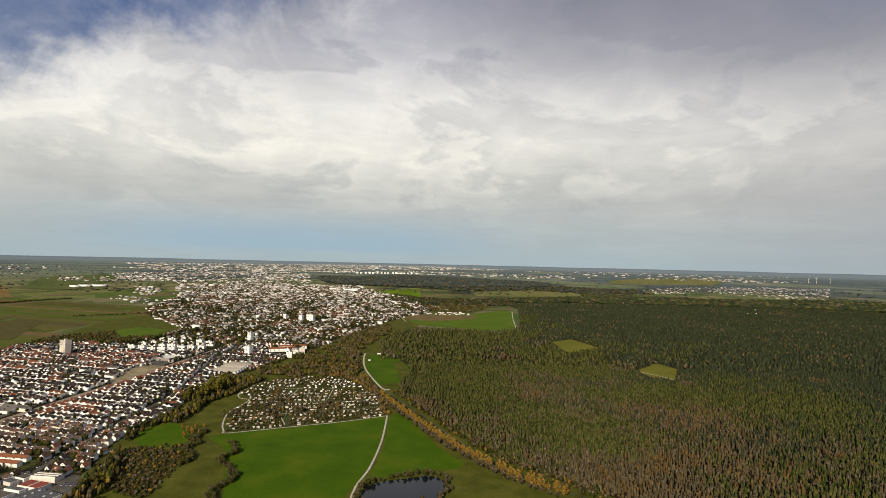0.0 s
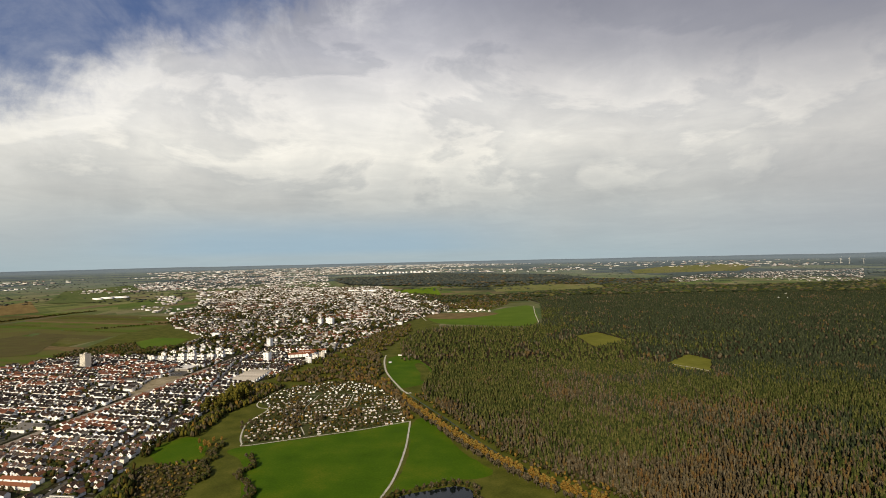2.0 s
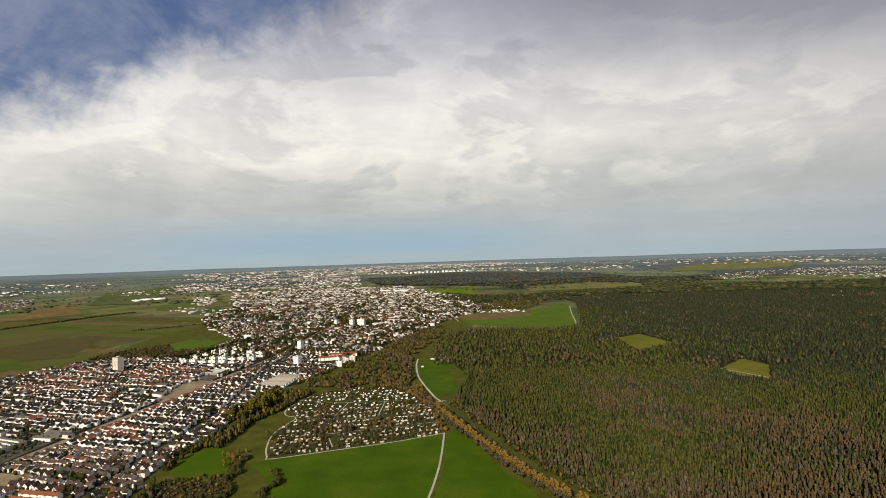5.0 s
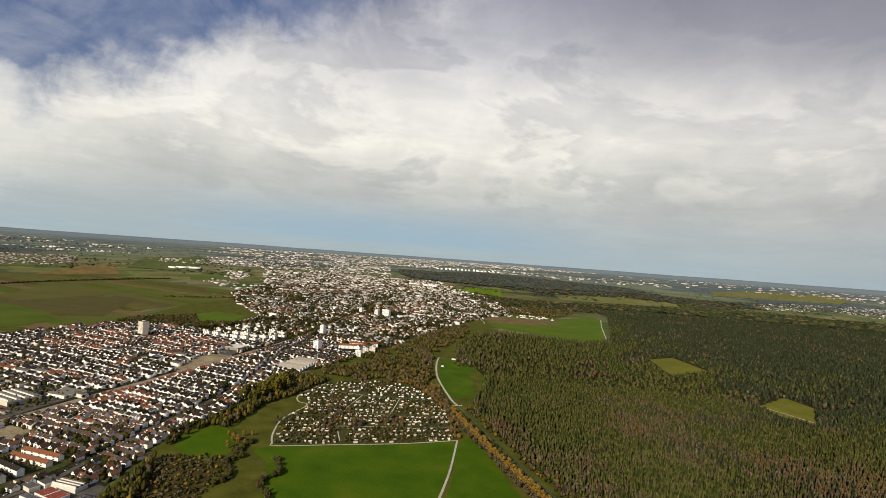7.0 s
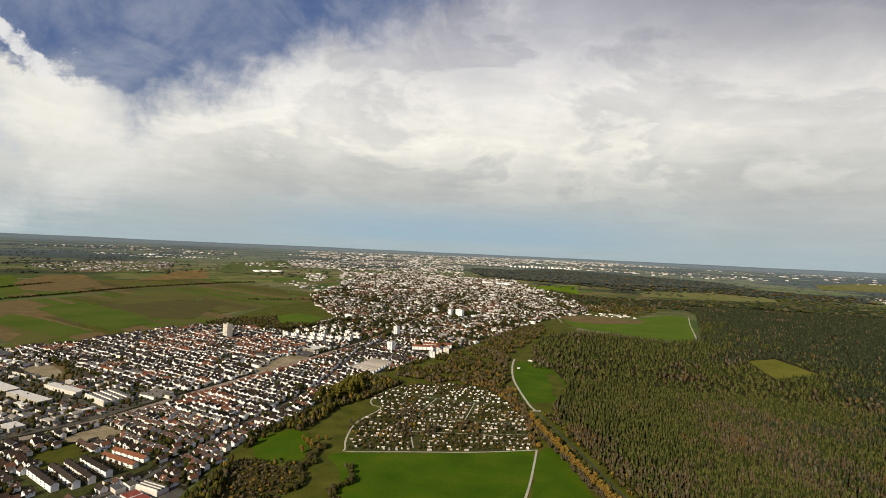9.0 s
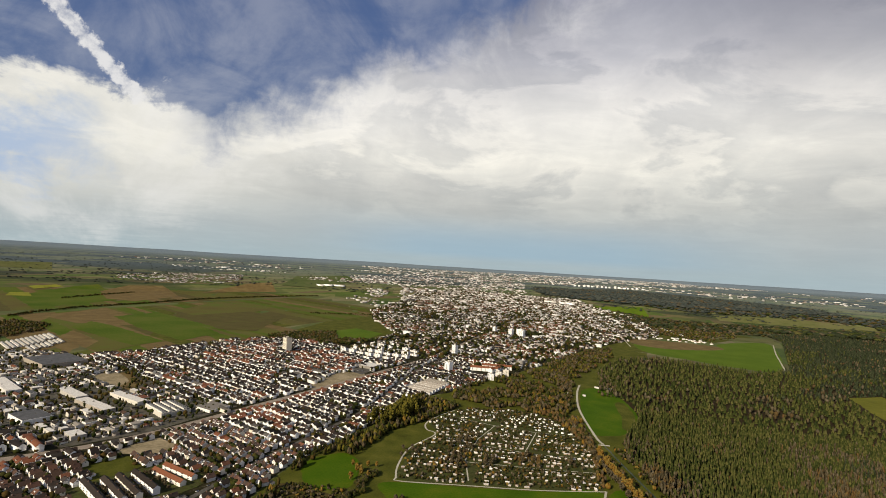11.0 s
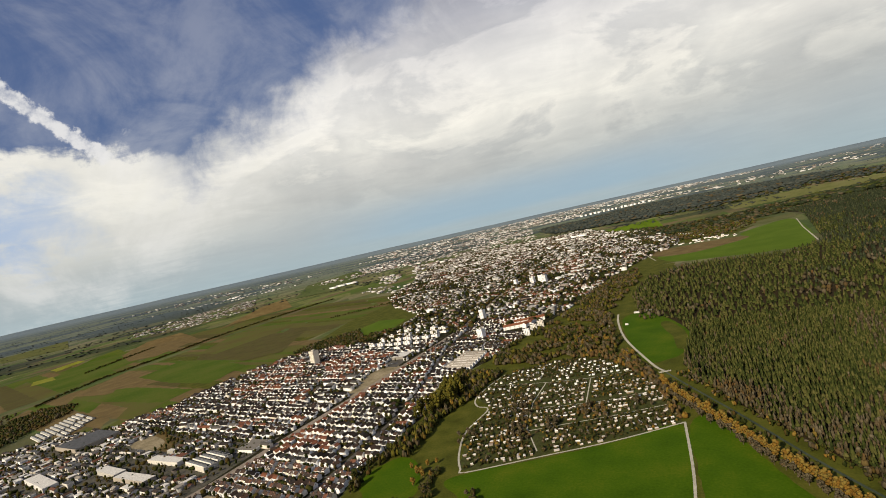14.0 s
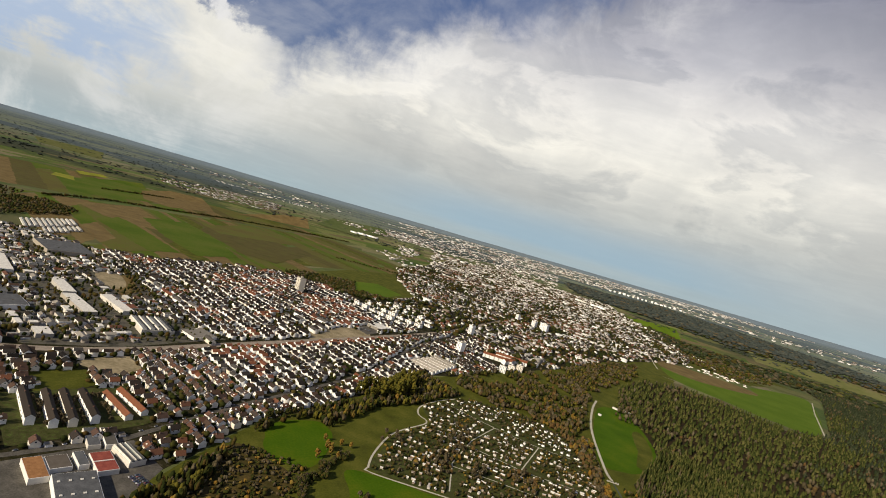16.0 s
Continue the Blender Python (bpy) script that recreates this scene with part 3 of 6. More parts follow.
def split_woods(x, y, r, far):
    """Pines, bare brown broadleaves and golden ones, in drifts partly placed to fit the camera's view."""
    n1, n2 = field_noise(x, y, 0.0042, 1.7), field_noise(x, y, 0.013, 5.1)
    edge = near_line(x, y, RIVER)
    south = np.clip((752 - y + 0.25 * x) / 160, -1, 1)
    p_brown = np.clip((0.12 if far else 0.15) + 0.95 * n1 + 0.60 * n2 + 0.42 * np.exp(-edge / 170) + 0.22 * south, 0.03, 0.75)
    p_gold = np.clip((-0.60 if far else -0.46) + 1.20 * n2 + 0.45 * n1 + 0.12 * south, 0.004, 0.62)
    rust = sum(np.exp(-((x - a) ** 2 + (y - b) ** 2) / (2 * c * c)) for a, b, c in ((417, 1029, 42), (534, 1039, 38), (335, 781, 34), (508, 1475, 40), (485, 935, 44), (250, 690, 46), (440, 700, 50)))
    p_gold, p_brown = np.clip(p_gold + 0.30 * rust, 0, 0.42), np.clip(p_brown + 0.38 * rust, 0, 0.8)
    u = r.uniform(size=len(x))
    # conifers to the east take the darkened copy, in place of cloud shadow
    dark = r.uniform(size=len(x)) < np.clip((x + 0.25 * y - 760) / 460 + 1.2 * n1, 0, 0.95)
    kind = np.where(u < p_gold, 2, np.where(u < p_gold + p_brown * np.where(dark, 0.4, 1.0), 1, np.where(dark, 3, 0)))
    names = ("pine_wood", "bare_wood", "rusty_wood", "spruce_wood")
    labels = ("dense dark green pine trees of the forest", "bare brown broadleaf trees of the autumn forest", "rust-coloured broadleaf trees in the forest", "conifers of the eastern forest, darkened for cloud shadow")
    for k, m in enumerate(("pine", "brown", "rust", "dark_conifer")):
        s = kind == k
        w = r.uniform(4.6, 7.6, s.sum()) * (1.0 if k in (0, 3) else 0.95) * (1.0 if not far else 1.5 if k in (0, 3) else 1.15)
        h = r.uniform(9.5, 17.5, s.sum()) * (1.0 if k in (0, 3) else 0.90)
        shapes = (CONES_FAR if far else CONES) if k in (0, 3) else (CROWNS_FAR if far else PLUMES)
        scatter(names[k], shapes, x[s], y[s], w, h, M[m], labels[k], "trees", r)


def build_forest():
    r = np.random.default_rng(11)
    for (x0, x1, y0, y1), step, far in (((-240, 1184, 240, 1440), 6.0, False), ((-240, 3040, 1440, 3920), 13.6, True), ((1184, 2720, 240, 1440), 12.5, True)):
        x, y = grid_points(x0, x1, y0, y1, step, r)
        away = np.hypot(x - MID[0], y - MID[1])
        s = inside(x, y, FOREST) & (near_line(x, y, RIVER) > 9)
        for q in (CLEAR1, CLEAR2, GREEN_N):
            for d in (0, 15, 30):
                s &= ~inside(x + 0.41 * d, y + 0.91 * d, q)
        s &= (y > 400) & (np.arctan2(x - MID[0], y) < 1.05)
        x, y = x[s], y[s]
        split_woods(x, y, r, far)


build_forest()


def near_tree(kind, r):
    """A single broadleaf tree: a tapered trunk with limbs, and a crown of many clumps."""
    root = new({"shrub": "bush", "poplar": "poplar"}.get(kind, "tree"))
    bm = bmesh.new()
    bmesh.ops.create_cone(bm, segments=7, radius1=0.34, radius2=0.14, depth=6.0, matrix=Matrix.Translation((0, 0, 3.0)))
    for j in range(4):
        a = 1.57 * j + r.uniform(-0.4, 0.4)
        m = Matrix.Translation((0, 0, 4.0 + 0.5 * j)) @ Matrix.Rotation(a, 4, "Z") @ Matrix.Rotation(0.75, 4, "Y") @ Matrix.Translation((0, 0, 1.8))
        bmesh.ops.create_cone(bm, segments=5, radius1=0.13, radius2=0.04, depth=3.6, matrix=m)
    me = bpy.data.meshes.new("trunk")
    bm.to_mesh(me), bm.free()
    me.materials.append(M["bark"])
    trunk = new("trunk", me)
    trunk.parent = root
    n = 40
    d = r.normal(size=(n, 3))
    d /= np.linalg.norm(d, axis=1)[:, None]
    rad = r.uniform(0.45, 1.0, n)[:, None]
    tall = {"poplar": (2.3, 2.3, 7.2), "shrub": (2.4, 2.4, 2.0), "gold": (2.9, 2.9, 4.9)}.get(kind, (3.7, 3.7, 4.2))
    mid = {"poplar": 9.2, "shrub": 2.6, "gold": 6.6}.get(kind, 7.0)
    place = d * rad * tall + [0, 0, mid]
    parts = [stamp(*crown(r, ICO1, 0.4), place[i:i + 12] - [0, 0, 1.0], r.uniform(0, 6, len(place[i:i + 12])), r.uniform(1.6, 2.9, (len(place[i:i + 12]), 1)) * np.ones(3)) for i in range(0, n, 12)]
    v, f, _ = join(parts)
    c = new("crown", mesh_arrays("crown", v, f, M[{"poplar": "willow", "gold": "gold", "brown": "brown", "green": "leaf", "shrub": "leaf"}[kind]]))
    c.parent = root
    return root


TREE_LABEL = {"gold": "golden autumn broadleaf tree beside the stream", "brown": "brown half-bare broadleaf tree at the meadow's edge", "green": "dull green broadleaf tree on rough ground", "poplar": "tall slender yellowing poplar in the belt by the town", "shrub": "low dark green bush in the hedge"}


def plant(kind, spots, group, r, size=(0.8, 1.2)):
    """A group of single trees of a kind."""
    protos = [near_tree(kind, r) for _ in range(min(4, len(spots)))]
    for i, (x, y) in enumerate(spots):
        s, a = r.uniform(*size), r.uniform(0, 6.28)
        m = Matrix.Translation((x, y, 0.1)) @ Matrix.Rotation(a, 4, "Z") @ Matrix.Scale(s, 4)
        t = protos[i] if i < len(protos) else copy_thing(protos[i % len(protos)], m)
        t.matrix_basis = m
        tagged(t, TREE_LABEL[kind], "bush" if kind == "shrub" else "tree", group)


def along(line, step, off, r, jitter=1.5):
    pts, out = curved(line, False, 2.0), []
    d = 0
    for (x0, y0), (x1, y1) in zip(pts, pts[1:]):
        L = math.hypot(x1 - x0, y1 - y0)
        d += L
        if d >= step and L > 0:
            d = 0
            nx, ny = -(y1 - y0) / L, (x1 - x0) / L
            out.append((x0 + nx * off + r.uniform(-jitter, jitter), y0 + ny * off + r.uniform(-jitter, jitter)))
    return out


tp = np.random.default_rng(21)
GOLD_ROW = [(-132, 1112), (-92, 1022), (-48, 936), (-14, 866), (32, 788), (70, 732), (106, 690), (158, 648)]
HEDGE = [(-328, 808), (-304, 768), (-314, 739), (-285, 704), (-272, 672), (-283, 640), (-269, 608), (-275, 576)]
CREEK = [(-390, 864), (-389, 819), (-378, 797), (-381, 768), (-355, 744), (-360, 717)]
plant("gold", along(GOLD_ROW, 4.4, 0, tp, 2.5), "golden trees along the stream", tp, (0.95, 1.5))
plant("brown", along(GOLD_ROW, 9.0, -7.0, tp, 3.0), "brown trees along the stream", tp, (0.7, 1.1))
plant("brown", along(HEDGE, 7.0, 0, tp, 2.5), "trees in the meadow hedge", tp, (0.4, 0.65))
plant("shrub", along(HEDGE, 5.0, 5, tp, 2.5) + along(CREEK, 5.0, 0, tp, 3.0) + along(CREEK, 7.0, 5, tp, 3.0), "bushes along the ditch", tp, (0.8, 1.5))
plant("green", along([(-480, 800), (-498, 848), (-480, 906), (-456, 909)], 6.5, 3, tp, 2.5), "trees round the small field", tp, (0.7, 1.05))
plant("shrub", along(POND + POND[:1], 8.0, 3.0, tp, 3.5), "bushes round the pond", tp, (0.4, 1.6))
plant("brown", along(POND + POND[:1], 8.0, 4.5, tp, 3.0), "small bare trees round the pond", tp, (0.25, 0.85))
plant("poplar", [(x + tp.uniform(-3, 3), y + tp.uniform(-3, 3)) for x, y in along([(-509, 1024), (-499, 1104), (-515, 1192)], 7, 0, tp, 5) + along([(-485, 1024), (-477, 1104), (-490, 1192)], 6, 0, tp, 5)], "tall trees by the town", tp, (1.15, 1.7))
plant("poplar", [(-476 + tp.normal(0, 8), 1112 + tp.normal(0, 24)) for _ in range(26)], "tall trees by the town", tp, (1.5, 2.1))


def belt(name, poly, step, mix, width, height, seed, shapes=None, keep=0.92):
    """Loose woods on a piece of ground: the mix gives how often each look stands there."""
    r = np.random.default_rng(seed)
    xs, ys = [p[0] for p in poly], [p[1] for p in poly]
    x, y = grid_points(min(xs), max(xs), min(ys), max(ys), step, r)
    s = inside(x, y, poly) & (r.uniform(size=len(x)) < keep)
    for q in (GREEN_W, MEADOW_M, BIG_FIELD, MEADOW, SMALL_F, UPPER_F, RIGHT_FIELD, POND):
        s &= ~inside(x, y, q)
    if poly is NORTH_WOOD:
        s &= field_noise(x, y, 0.011, 8.0) > -0.13
    x, y = x[s], y[s]
    u, lo = r.uniform(size=len(x)), 0.0
    for look_, share, word in mix:
        s = (u >= lo) & (u < lo + share)
        lo += share
        scatter(name, shapes or CLUMPS, x[s], y[s], r.uniform(*width, s.sum()), r.uniform(*height, s.sum()), M[look_], word, "trees", r)


MIXED = (("leaf", 0.50, "dark green broadleaf trees of the green belt"), ("willow", 0.20, "yellow-green broadleaf trees of the green belt"), ("brown", 0.23, "brown bare trees of the green belt"), ("gold", 0.07, "golden trees of the green belt"))
COPSE = (("leaf", 0.78, "dark green trees of a copse in the fields"), ("brown", 0.22, "brown trees of a copse in the fields"))
BROWNISH = (("brown", 0.37, "brown and bare trees between the fields"), ("leaf", 0.38, "dull green trees between the fields"), ("willow", 0.13, "yellow-green trees between the fields"), ("rust", 0.12, "rusty autumn trees between the fields"))
def river_bank():
    """Scrub and young trees between the stream and the forest."""
    r = np.random.default_rng(71)
    x, y = grid_points(*(-112, 208, 624, 1152), 5.0, r)
    d = near_line(x, y, RIVER)
    s = (d > 6) & (d < 34) & (near_line(x, y, GOLD_ROW) > d + 5) & (r.uniform(size=len(x)) < np.clip(d / 22, 0.3, 0.95))
    x, y, u = x[s], y[s], r.uniform(size=s.sum())
    for lo, hi, m, word in ((0, 0.5, "leaf", "dark green scrub on the stream bank"), (0.5, 0.9, "brown", "brown young trees on the stream bank"), (0.9, 1.0, "gold", "rusty young trees on the stream bank")):
        s = (u >= lo) & (u < hi)
        scatter("bank_scrub", BUSHES, x[s], y[s], r.uniform(3, 6.5, s.sum()), r.uniform(3, 8, s.sum()), M[m], word, "bushes", r)


river_bank()
EDGE_BELT = [(-419, 528), (-448, 672), (-480, 800), (-493, 944), (-480, 1024), (-515, 1104), (-522, 1264), (-419, 1232), (-435, 1104), (-456, 1024), (-448, 896), (-480, 896), (-490, 832), (-464, 752), (-419, 688), (-384, 528)]
NORTH_WOOD = [(-480, 1328), (-419, 1240), (-384, 1240), (-320, 1304), (-232, 1296), (-179, 1184), (-128, 1104), (-99, 1024), (-80, 1024), (-160, 1208), (-208, 1344), (-243, 1520), (-256, 1632), (-240, 1888), (-208, 2112), (-240, 2368), (-320, 2208), (-371, 1872), (-419, 1616), (-464, 1456)]
SCRUB = [(-480, 768), (-456, 712), (-419, 640), (-344, 616), (-355, 704), (-371, 784), (-400, 797), (-442, 781)]
belt("belt_trees", EDGE_BELT, 6.5, MIXED, (5, 8.5), (8, 15), 31)
belt("belt_trees", NORTH_WOOD, 7.6, BROWNISH, (6, 11), (6, 13), 32, keep=0.80)
RUSTY = (("rust", 0.45, "rust-brown trees round the allotment gardens"), ("gold", 0.15, "golden trees round the allotment gardens"), ("brown", 0.25, "brown trees round the allotment gardens"), ("leaf", 0.15, "dark green trees round the allotment gardens"))
belt("garden_edge_trees", [(-98, 976), (-122, 1100), (-160, 1200), (-226, 1300), (-310, 1322), (-300, 1284), (-240, 1274), (-182, 1192), (-140, 1102), (-112, 985)], 6.8, RUSTY, (5, 9.5), (6, 12), 51, keep=0.85)
belt("garden_edge_trees", [(-332, 905), (-330, 1060), (-308, 1085), (-296, 1000), (-284, 905)], 8.0, RUSTY, (4, 8), (4, 8), 52, keep=0.55)
belt("garden_edge_trees", [(-236, 985), (-240, 1050), (-205, 1048), (-196, 1000)], 8.0, RUSTY, (4, 8), (4, 8), 53, keep=0.5)
belt("scrub", SCRUB, 5.5, (("leaf", 0.5, "low dark scrub on rough ground"), ("brown", 0.4, "brown scrub and dry reeds on rough ground"), ("gold", 0.1, "rusty scrub on rough ground")), (3, 7), (2, 5.5), 33, BUSHES, keep=0.8)
belt("field_trees", [(-340, 3180), (-110, 3040), (140, 3010), (170, 3110), (288, 3300), (280, 3490), (-294, 3488)], 15.0, BROWNISH, (9, 16), (7, 12), 40, CROWNS_FAR, 0.40)
belt("field_copse", [(-1320, 1656), (-1320, 1789), (-1216, 1920), (-1115, 1792), (-992, 1864), (-1024, 1696), (-1184, 1680)], 9.0, COPSE, (7, 11), (7, 12), 34, CROWNS_FAR)
belt("field_copse", [(-1720, 1000), (-1790, 1120), (-1850, 1240), (-1960, 1330), (-2130, 1300), (-2060, 1120), (-1900, 960), (-1760, 920)], 9.0, COPSE, (6, 11), (6, 11), 54, CROWNS_FAR, 0.75)
belt("field_copse", [(-1875, 1120), (-2240, 1280), (-2496, 1120), (-2080, 896), (-1696, 960)], 10.0, COPSE, (6, 11), (6, 11), 35, CROWNS_FAR, 0.30)
belt("far_wood", [(-2300, 9600), (-1600, 9800), (-1000, 12000), (180, 10800), (1600, 8900), (1700, 7120), (80, 6090), (-770, 6020), (-1420, 6550), (-1900, 7800)], 62.0, (("hazed_leaf", 0.9, "wide dark haze-tinted forest behind the town"), ("brown", 0.1, "brown trees of the wide forest behind the town")), (52, 80), (14, 24), 36, CROWNS_FAR)
belt("far_wood", [(-560, 5900), (-250, 5700), (250, 5350), (1000, 5850), (1550, 5300), (2300, 5600), (2500, 6500), (1750, 7050), (80, 6050)], 52.0, (("hazed_leaf", 0.6, "dark haze-tinted woods between far meadows"), ("leaf", 0.25, "dull green trees between far meadows"), ("brown", 0.15, "brown trees between far meadows")), (30, 56), (10, 18), 39, CROWNS_FAR, 0.7)
belt("far_wood", [(448, 3808), (976, 4000), (2979, 3872), (4160, 2976), (4640, 4160), (4000, 5040), (2482, 4800), (1814, 4864), (1600, 5600), (1440, 5408), (1296, 4736), (680, 4384)], 34.0, (("dark_conifer", 0.6, "dark distant forest towards the suburb"), ("pine", 0.25, "dull green distant forest towards the suburb"), ("brown", 0.15, "brown distant forest towards the suburb")), (34, 48), (14, 20), 37, CROWNS_FAR, 1.0)
belt("far_wood", [(-294, 3488), (213, 3488), (662, 3589), (448, 3808), (680, 4384), (384, 4256), (224, 4096), (-192, 4160), (-419, 4576), (-480, 3920)], 28.0, (("dark_conifer", 0.45, "dark woods behind the pale field"), ("leaf", 0.35, "dull green trees behind the pale field"), ("brown", 0.20, "brown trees behind the pale field")), (20, 32), (9, 16), 38, CROWNS_FAR, 0.85)
for n_, (line, step) in enumerate((([(-2250, 1340), (-2390, 1650), (-2440, 2000), (-2510, 2430), (-2480, 2940), (-2390, 3350)], 7.0), ([(-1696, 2368), (-1440, 2592), (-1312, 2688)], 11.0), ([(-3040, 2400), (-2880, 1984), (-2816, 1856)], 12.0))):
    p_ = np.array(along(line, step, 0, tp, 3.0))
    scatter("hedgerow", CROWNS_FAR, p_[:, 0], p_[:, 1], tp.uniform(8, 15, len(p_)), tp.uniform(6, 12, len(p_)), M["leaf"], "long dark hedgerow of trees between the fields", "hedge", tp)

# ---- western fields in strips ----


def field_strips(x0, x1, y0, y1, tilt, wide, z, seed):
    r = np.random.default_rng(seed)
    y, n = y0, 0
    while y < y1:
        w = r.uniform(*wide)
        cuts = sorted([x0, x1] + list(r.uniform(x0, x1, r.integers(0, 3))))
        for a, b in zip(cuts, cuts[1:]):
            if b - a < 60:
                continue
            n += 1
            k = r.choice(["grass_dull", "soil", "soil", "soil_green", "soil_green", "soil_green", "crop", "crop", "fallow"])
            sa, sb = (0 if a == x0 else -w * r.uniform(0.4, 1.6)), (0 if b == x1 else -w * r.uniform(0.4, 1.6))
            pts = [(a, y + a * tilt), (b, y + b * tilt), (b + sb, y + w + (b + sb) * tilt), (a + sa, y + w + (a + sa) * tilt)]
            sheet("field", pts, z + 0.02 * n, M[k], {"grass": "bright green strip of winter crop", "grass_dull": "dull green strip of pasture", "soil": "brown freshly ploughed strip of field", "soil_green": "brown-green strip of stubble field", "crop": "dark green strip of young crop", "fallow": "olive-brown strip of fallow land", "pale": "pale green strip of grassland"}[k], "field", False, 9.0)
        y += w


M["soil_green"] = material("stubble", [(0.100, 0.074, 0.028), (0.094, 0.088, 0.022), (0.058, 0.092, 0.010)], 0.006, by="noise", spread=0.2, fine=30)
M["crop"] = material("young_crop", [(0.042, 0.086, 0.004), (0.068, 0.098, 0.010), (0.096, 0.088, 0.021)], 0.006, by="noise", spread=0.15, fine=30)
sheet("field", [(-1299, 1600), (-1120, 1667), (-1008, 1696), (-1005, 1856), (-1040, 2080), (-1379, 2456), (-1600, 2784), (-1616, 2400), (-1440, 2160), (-1328, 1760)], 0.03, M["grass_dull"], "dull green pasture between town and fields", "field", False)
# paler, less saturated tones than the near meadow and crop
M["meadow_far"] = material("pale_far_meadow", [(0.078, 0.094, 0.026), (0.105, 0.108, 0.040), (0.118, 0.106, 0.056)], 0.004, by="noise", spread=0.15)
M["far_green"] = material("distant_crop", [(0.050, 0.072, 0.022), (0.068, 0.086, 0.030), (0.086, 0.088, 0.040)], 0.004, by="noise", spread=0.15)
M["rape"] = material("yellow_crop", [(0.16, 0.17, 0.02), (0.21, 0.21, 0.03)], 0.012, by="noise", spread=0.15)
field_strips(*(-2300, -1304, 576, 1024), -0.30, (26, 75), 0.024, 41)
field_strips(*(-2340, -1280, 1024, 1440), -0.30, (26, 75), 0.028, 42)
field_strips(*(-2380, -1440, 1440, 2400), -0.30, (34, 90), 0.032, 43)
field_strips(*(-3560, -2420, -300, 1700), -0.36, (40, 110), 0.036, 44)
field_strips(*(-3680, -2440, 1700, 3000), -0.36, (50, 150), 0.040, 45)
for n_, (pts, k_, word) in enumerate((
        ([(-2231, 1441), (-2299, 1637), (-2361, 1775), (-2095, 1691), (-1749, 1537), (-1870, 1471), (-1958, 1409)], "soil", "brown ploughed field beside the hedgerow"),
        ([(-2057, 1611), (-2094, 1832), (-1707, 1706), (-1465, 1590), (-1425, 1405), (-1694, 1470)], "crop", "bright green field of winter crop"),
        ([(-1484, 1154), (-1675, 1338), (-1615, 1382), (-1458, 1355), (-1425, 1221), (-1372, 1132)], "soil_green", "brown-green stubble field towards the town"),
        ([(-1874, 1336), (-1976, 1473), (-1802, 1454), (-1442, 1360), (-1444, 1256)], "crop", "green strip of winter crop between ploughed fields"),
        ([(-2099, 1919), (-2373, 2420), (-1931, 2377), (-1807, 1903)], "soil_green", "brown-green stubble field below the hedgerow"),
        ([(-1931, 1881), (-1905, 2187), (-1650, 2133), (-1425, 1723), (-1549, 1660)], "fallow", "olive field near the copse"))):
    sheet("field", pts, 0.92 + 0.03 * n_, M[k_], word, "field", False, 9.0)
sheet("field", [(-1243, 1902), (-1222, 2080), (-1069, 2032), (-1024, 1808), (-1104, 1792)], 0.9, M["pale"], "bright green wedge of field beside the copse", "field", False)


def far_sheet(pts, mat, label, lift=1.5):
    """A field on the far, climbing land."""
    out = [p for p in straight(pts, 90.0)]
    x, y, z, _ = far_map([p[0] for p in out], [p[1] for p in out])
    bm = bmesh.new()
    f = bm.faces.new([bm.verts.new((a, b, c + lift)) for a, b, c in zip(x, y, z)])
    bmesh.ops.triangulate(bm, faces=[f])
    bmesh.ops.recalc_face_normals(bm, faces=bm.faces[:])
    me = bpy.data.meshes.new("field")
    bm.to_mesh(me), bm.free()
    me.materials.append(mat)
    tagged(new("field", me), label, "field", kind="structure")


far_sheet([(-3167, 2267), (-3590, 2740), (-3530, 2970), (-2714, 2442), (-2561, 2056), (-2728, 2019)], M["soil"], "broad reddish-brown ploughed field beyond the hedgerow", 1.2)
far_sheet([(-3037, 1763), (-3560, 2340), (-3730, 2620), (-2646, 2024), (-2551, 1787), (-2468, 1550)], M["crop"], "dark green field of young crop beyond the hedgerow", 1.1)
far_sheet([(-2868, 2731), (-3590, 3870), (-3810, 4460), (-2780, 3350), (-2929, 2937)], M["soil"], "brown ploughed field in front of the village", 1.2)
far_sheet([(-3640, 2130), (-3740, 2350), (-3560, 2290), (-3430, 2050)], M["rape"], "yellow flowering strip of crop")
far_sheet([(-3230, 1830), (-3190, 1900), (-2990, 1810), (-3060, 1730)], M["rape"], "small yellow-green strip of crop")
far_sheet([(-650, 5070), (-290, 5550), (-180, 4330), (-331, 3960), (-600, 4460)], M["pale"], "green meadow behind the houses")
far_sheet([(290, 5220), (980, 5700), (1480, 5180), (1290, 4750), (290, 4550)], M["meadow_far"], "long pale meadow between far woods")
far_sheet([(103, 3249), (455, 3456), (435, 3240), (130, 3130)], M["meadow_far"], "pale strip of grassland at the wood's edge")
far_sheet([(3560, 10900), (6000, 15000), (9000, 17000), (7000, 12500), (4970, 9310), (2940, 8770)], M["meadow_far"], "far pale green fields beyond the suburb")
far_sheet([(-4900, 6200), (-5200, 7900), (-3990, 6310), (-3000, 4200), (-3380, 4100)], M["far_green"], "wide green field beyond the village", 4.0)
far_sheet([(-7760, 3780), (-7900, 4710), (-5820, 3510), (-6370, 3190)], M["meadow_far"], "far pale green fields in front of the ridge")

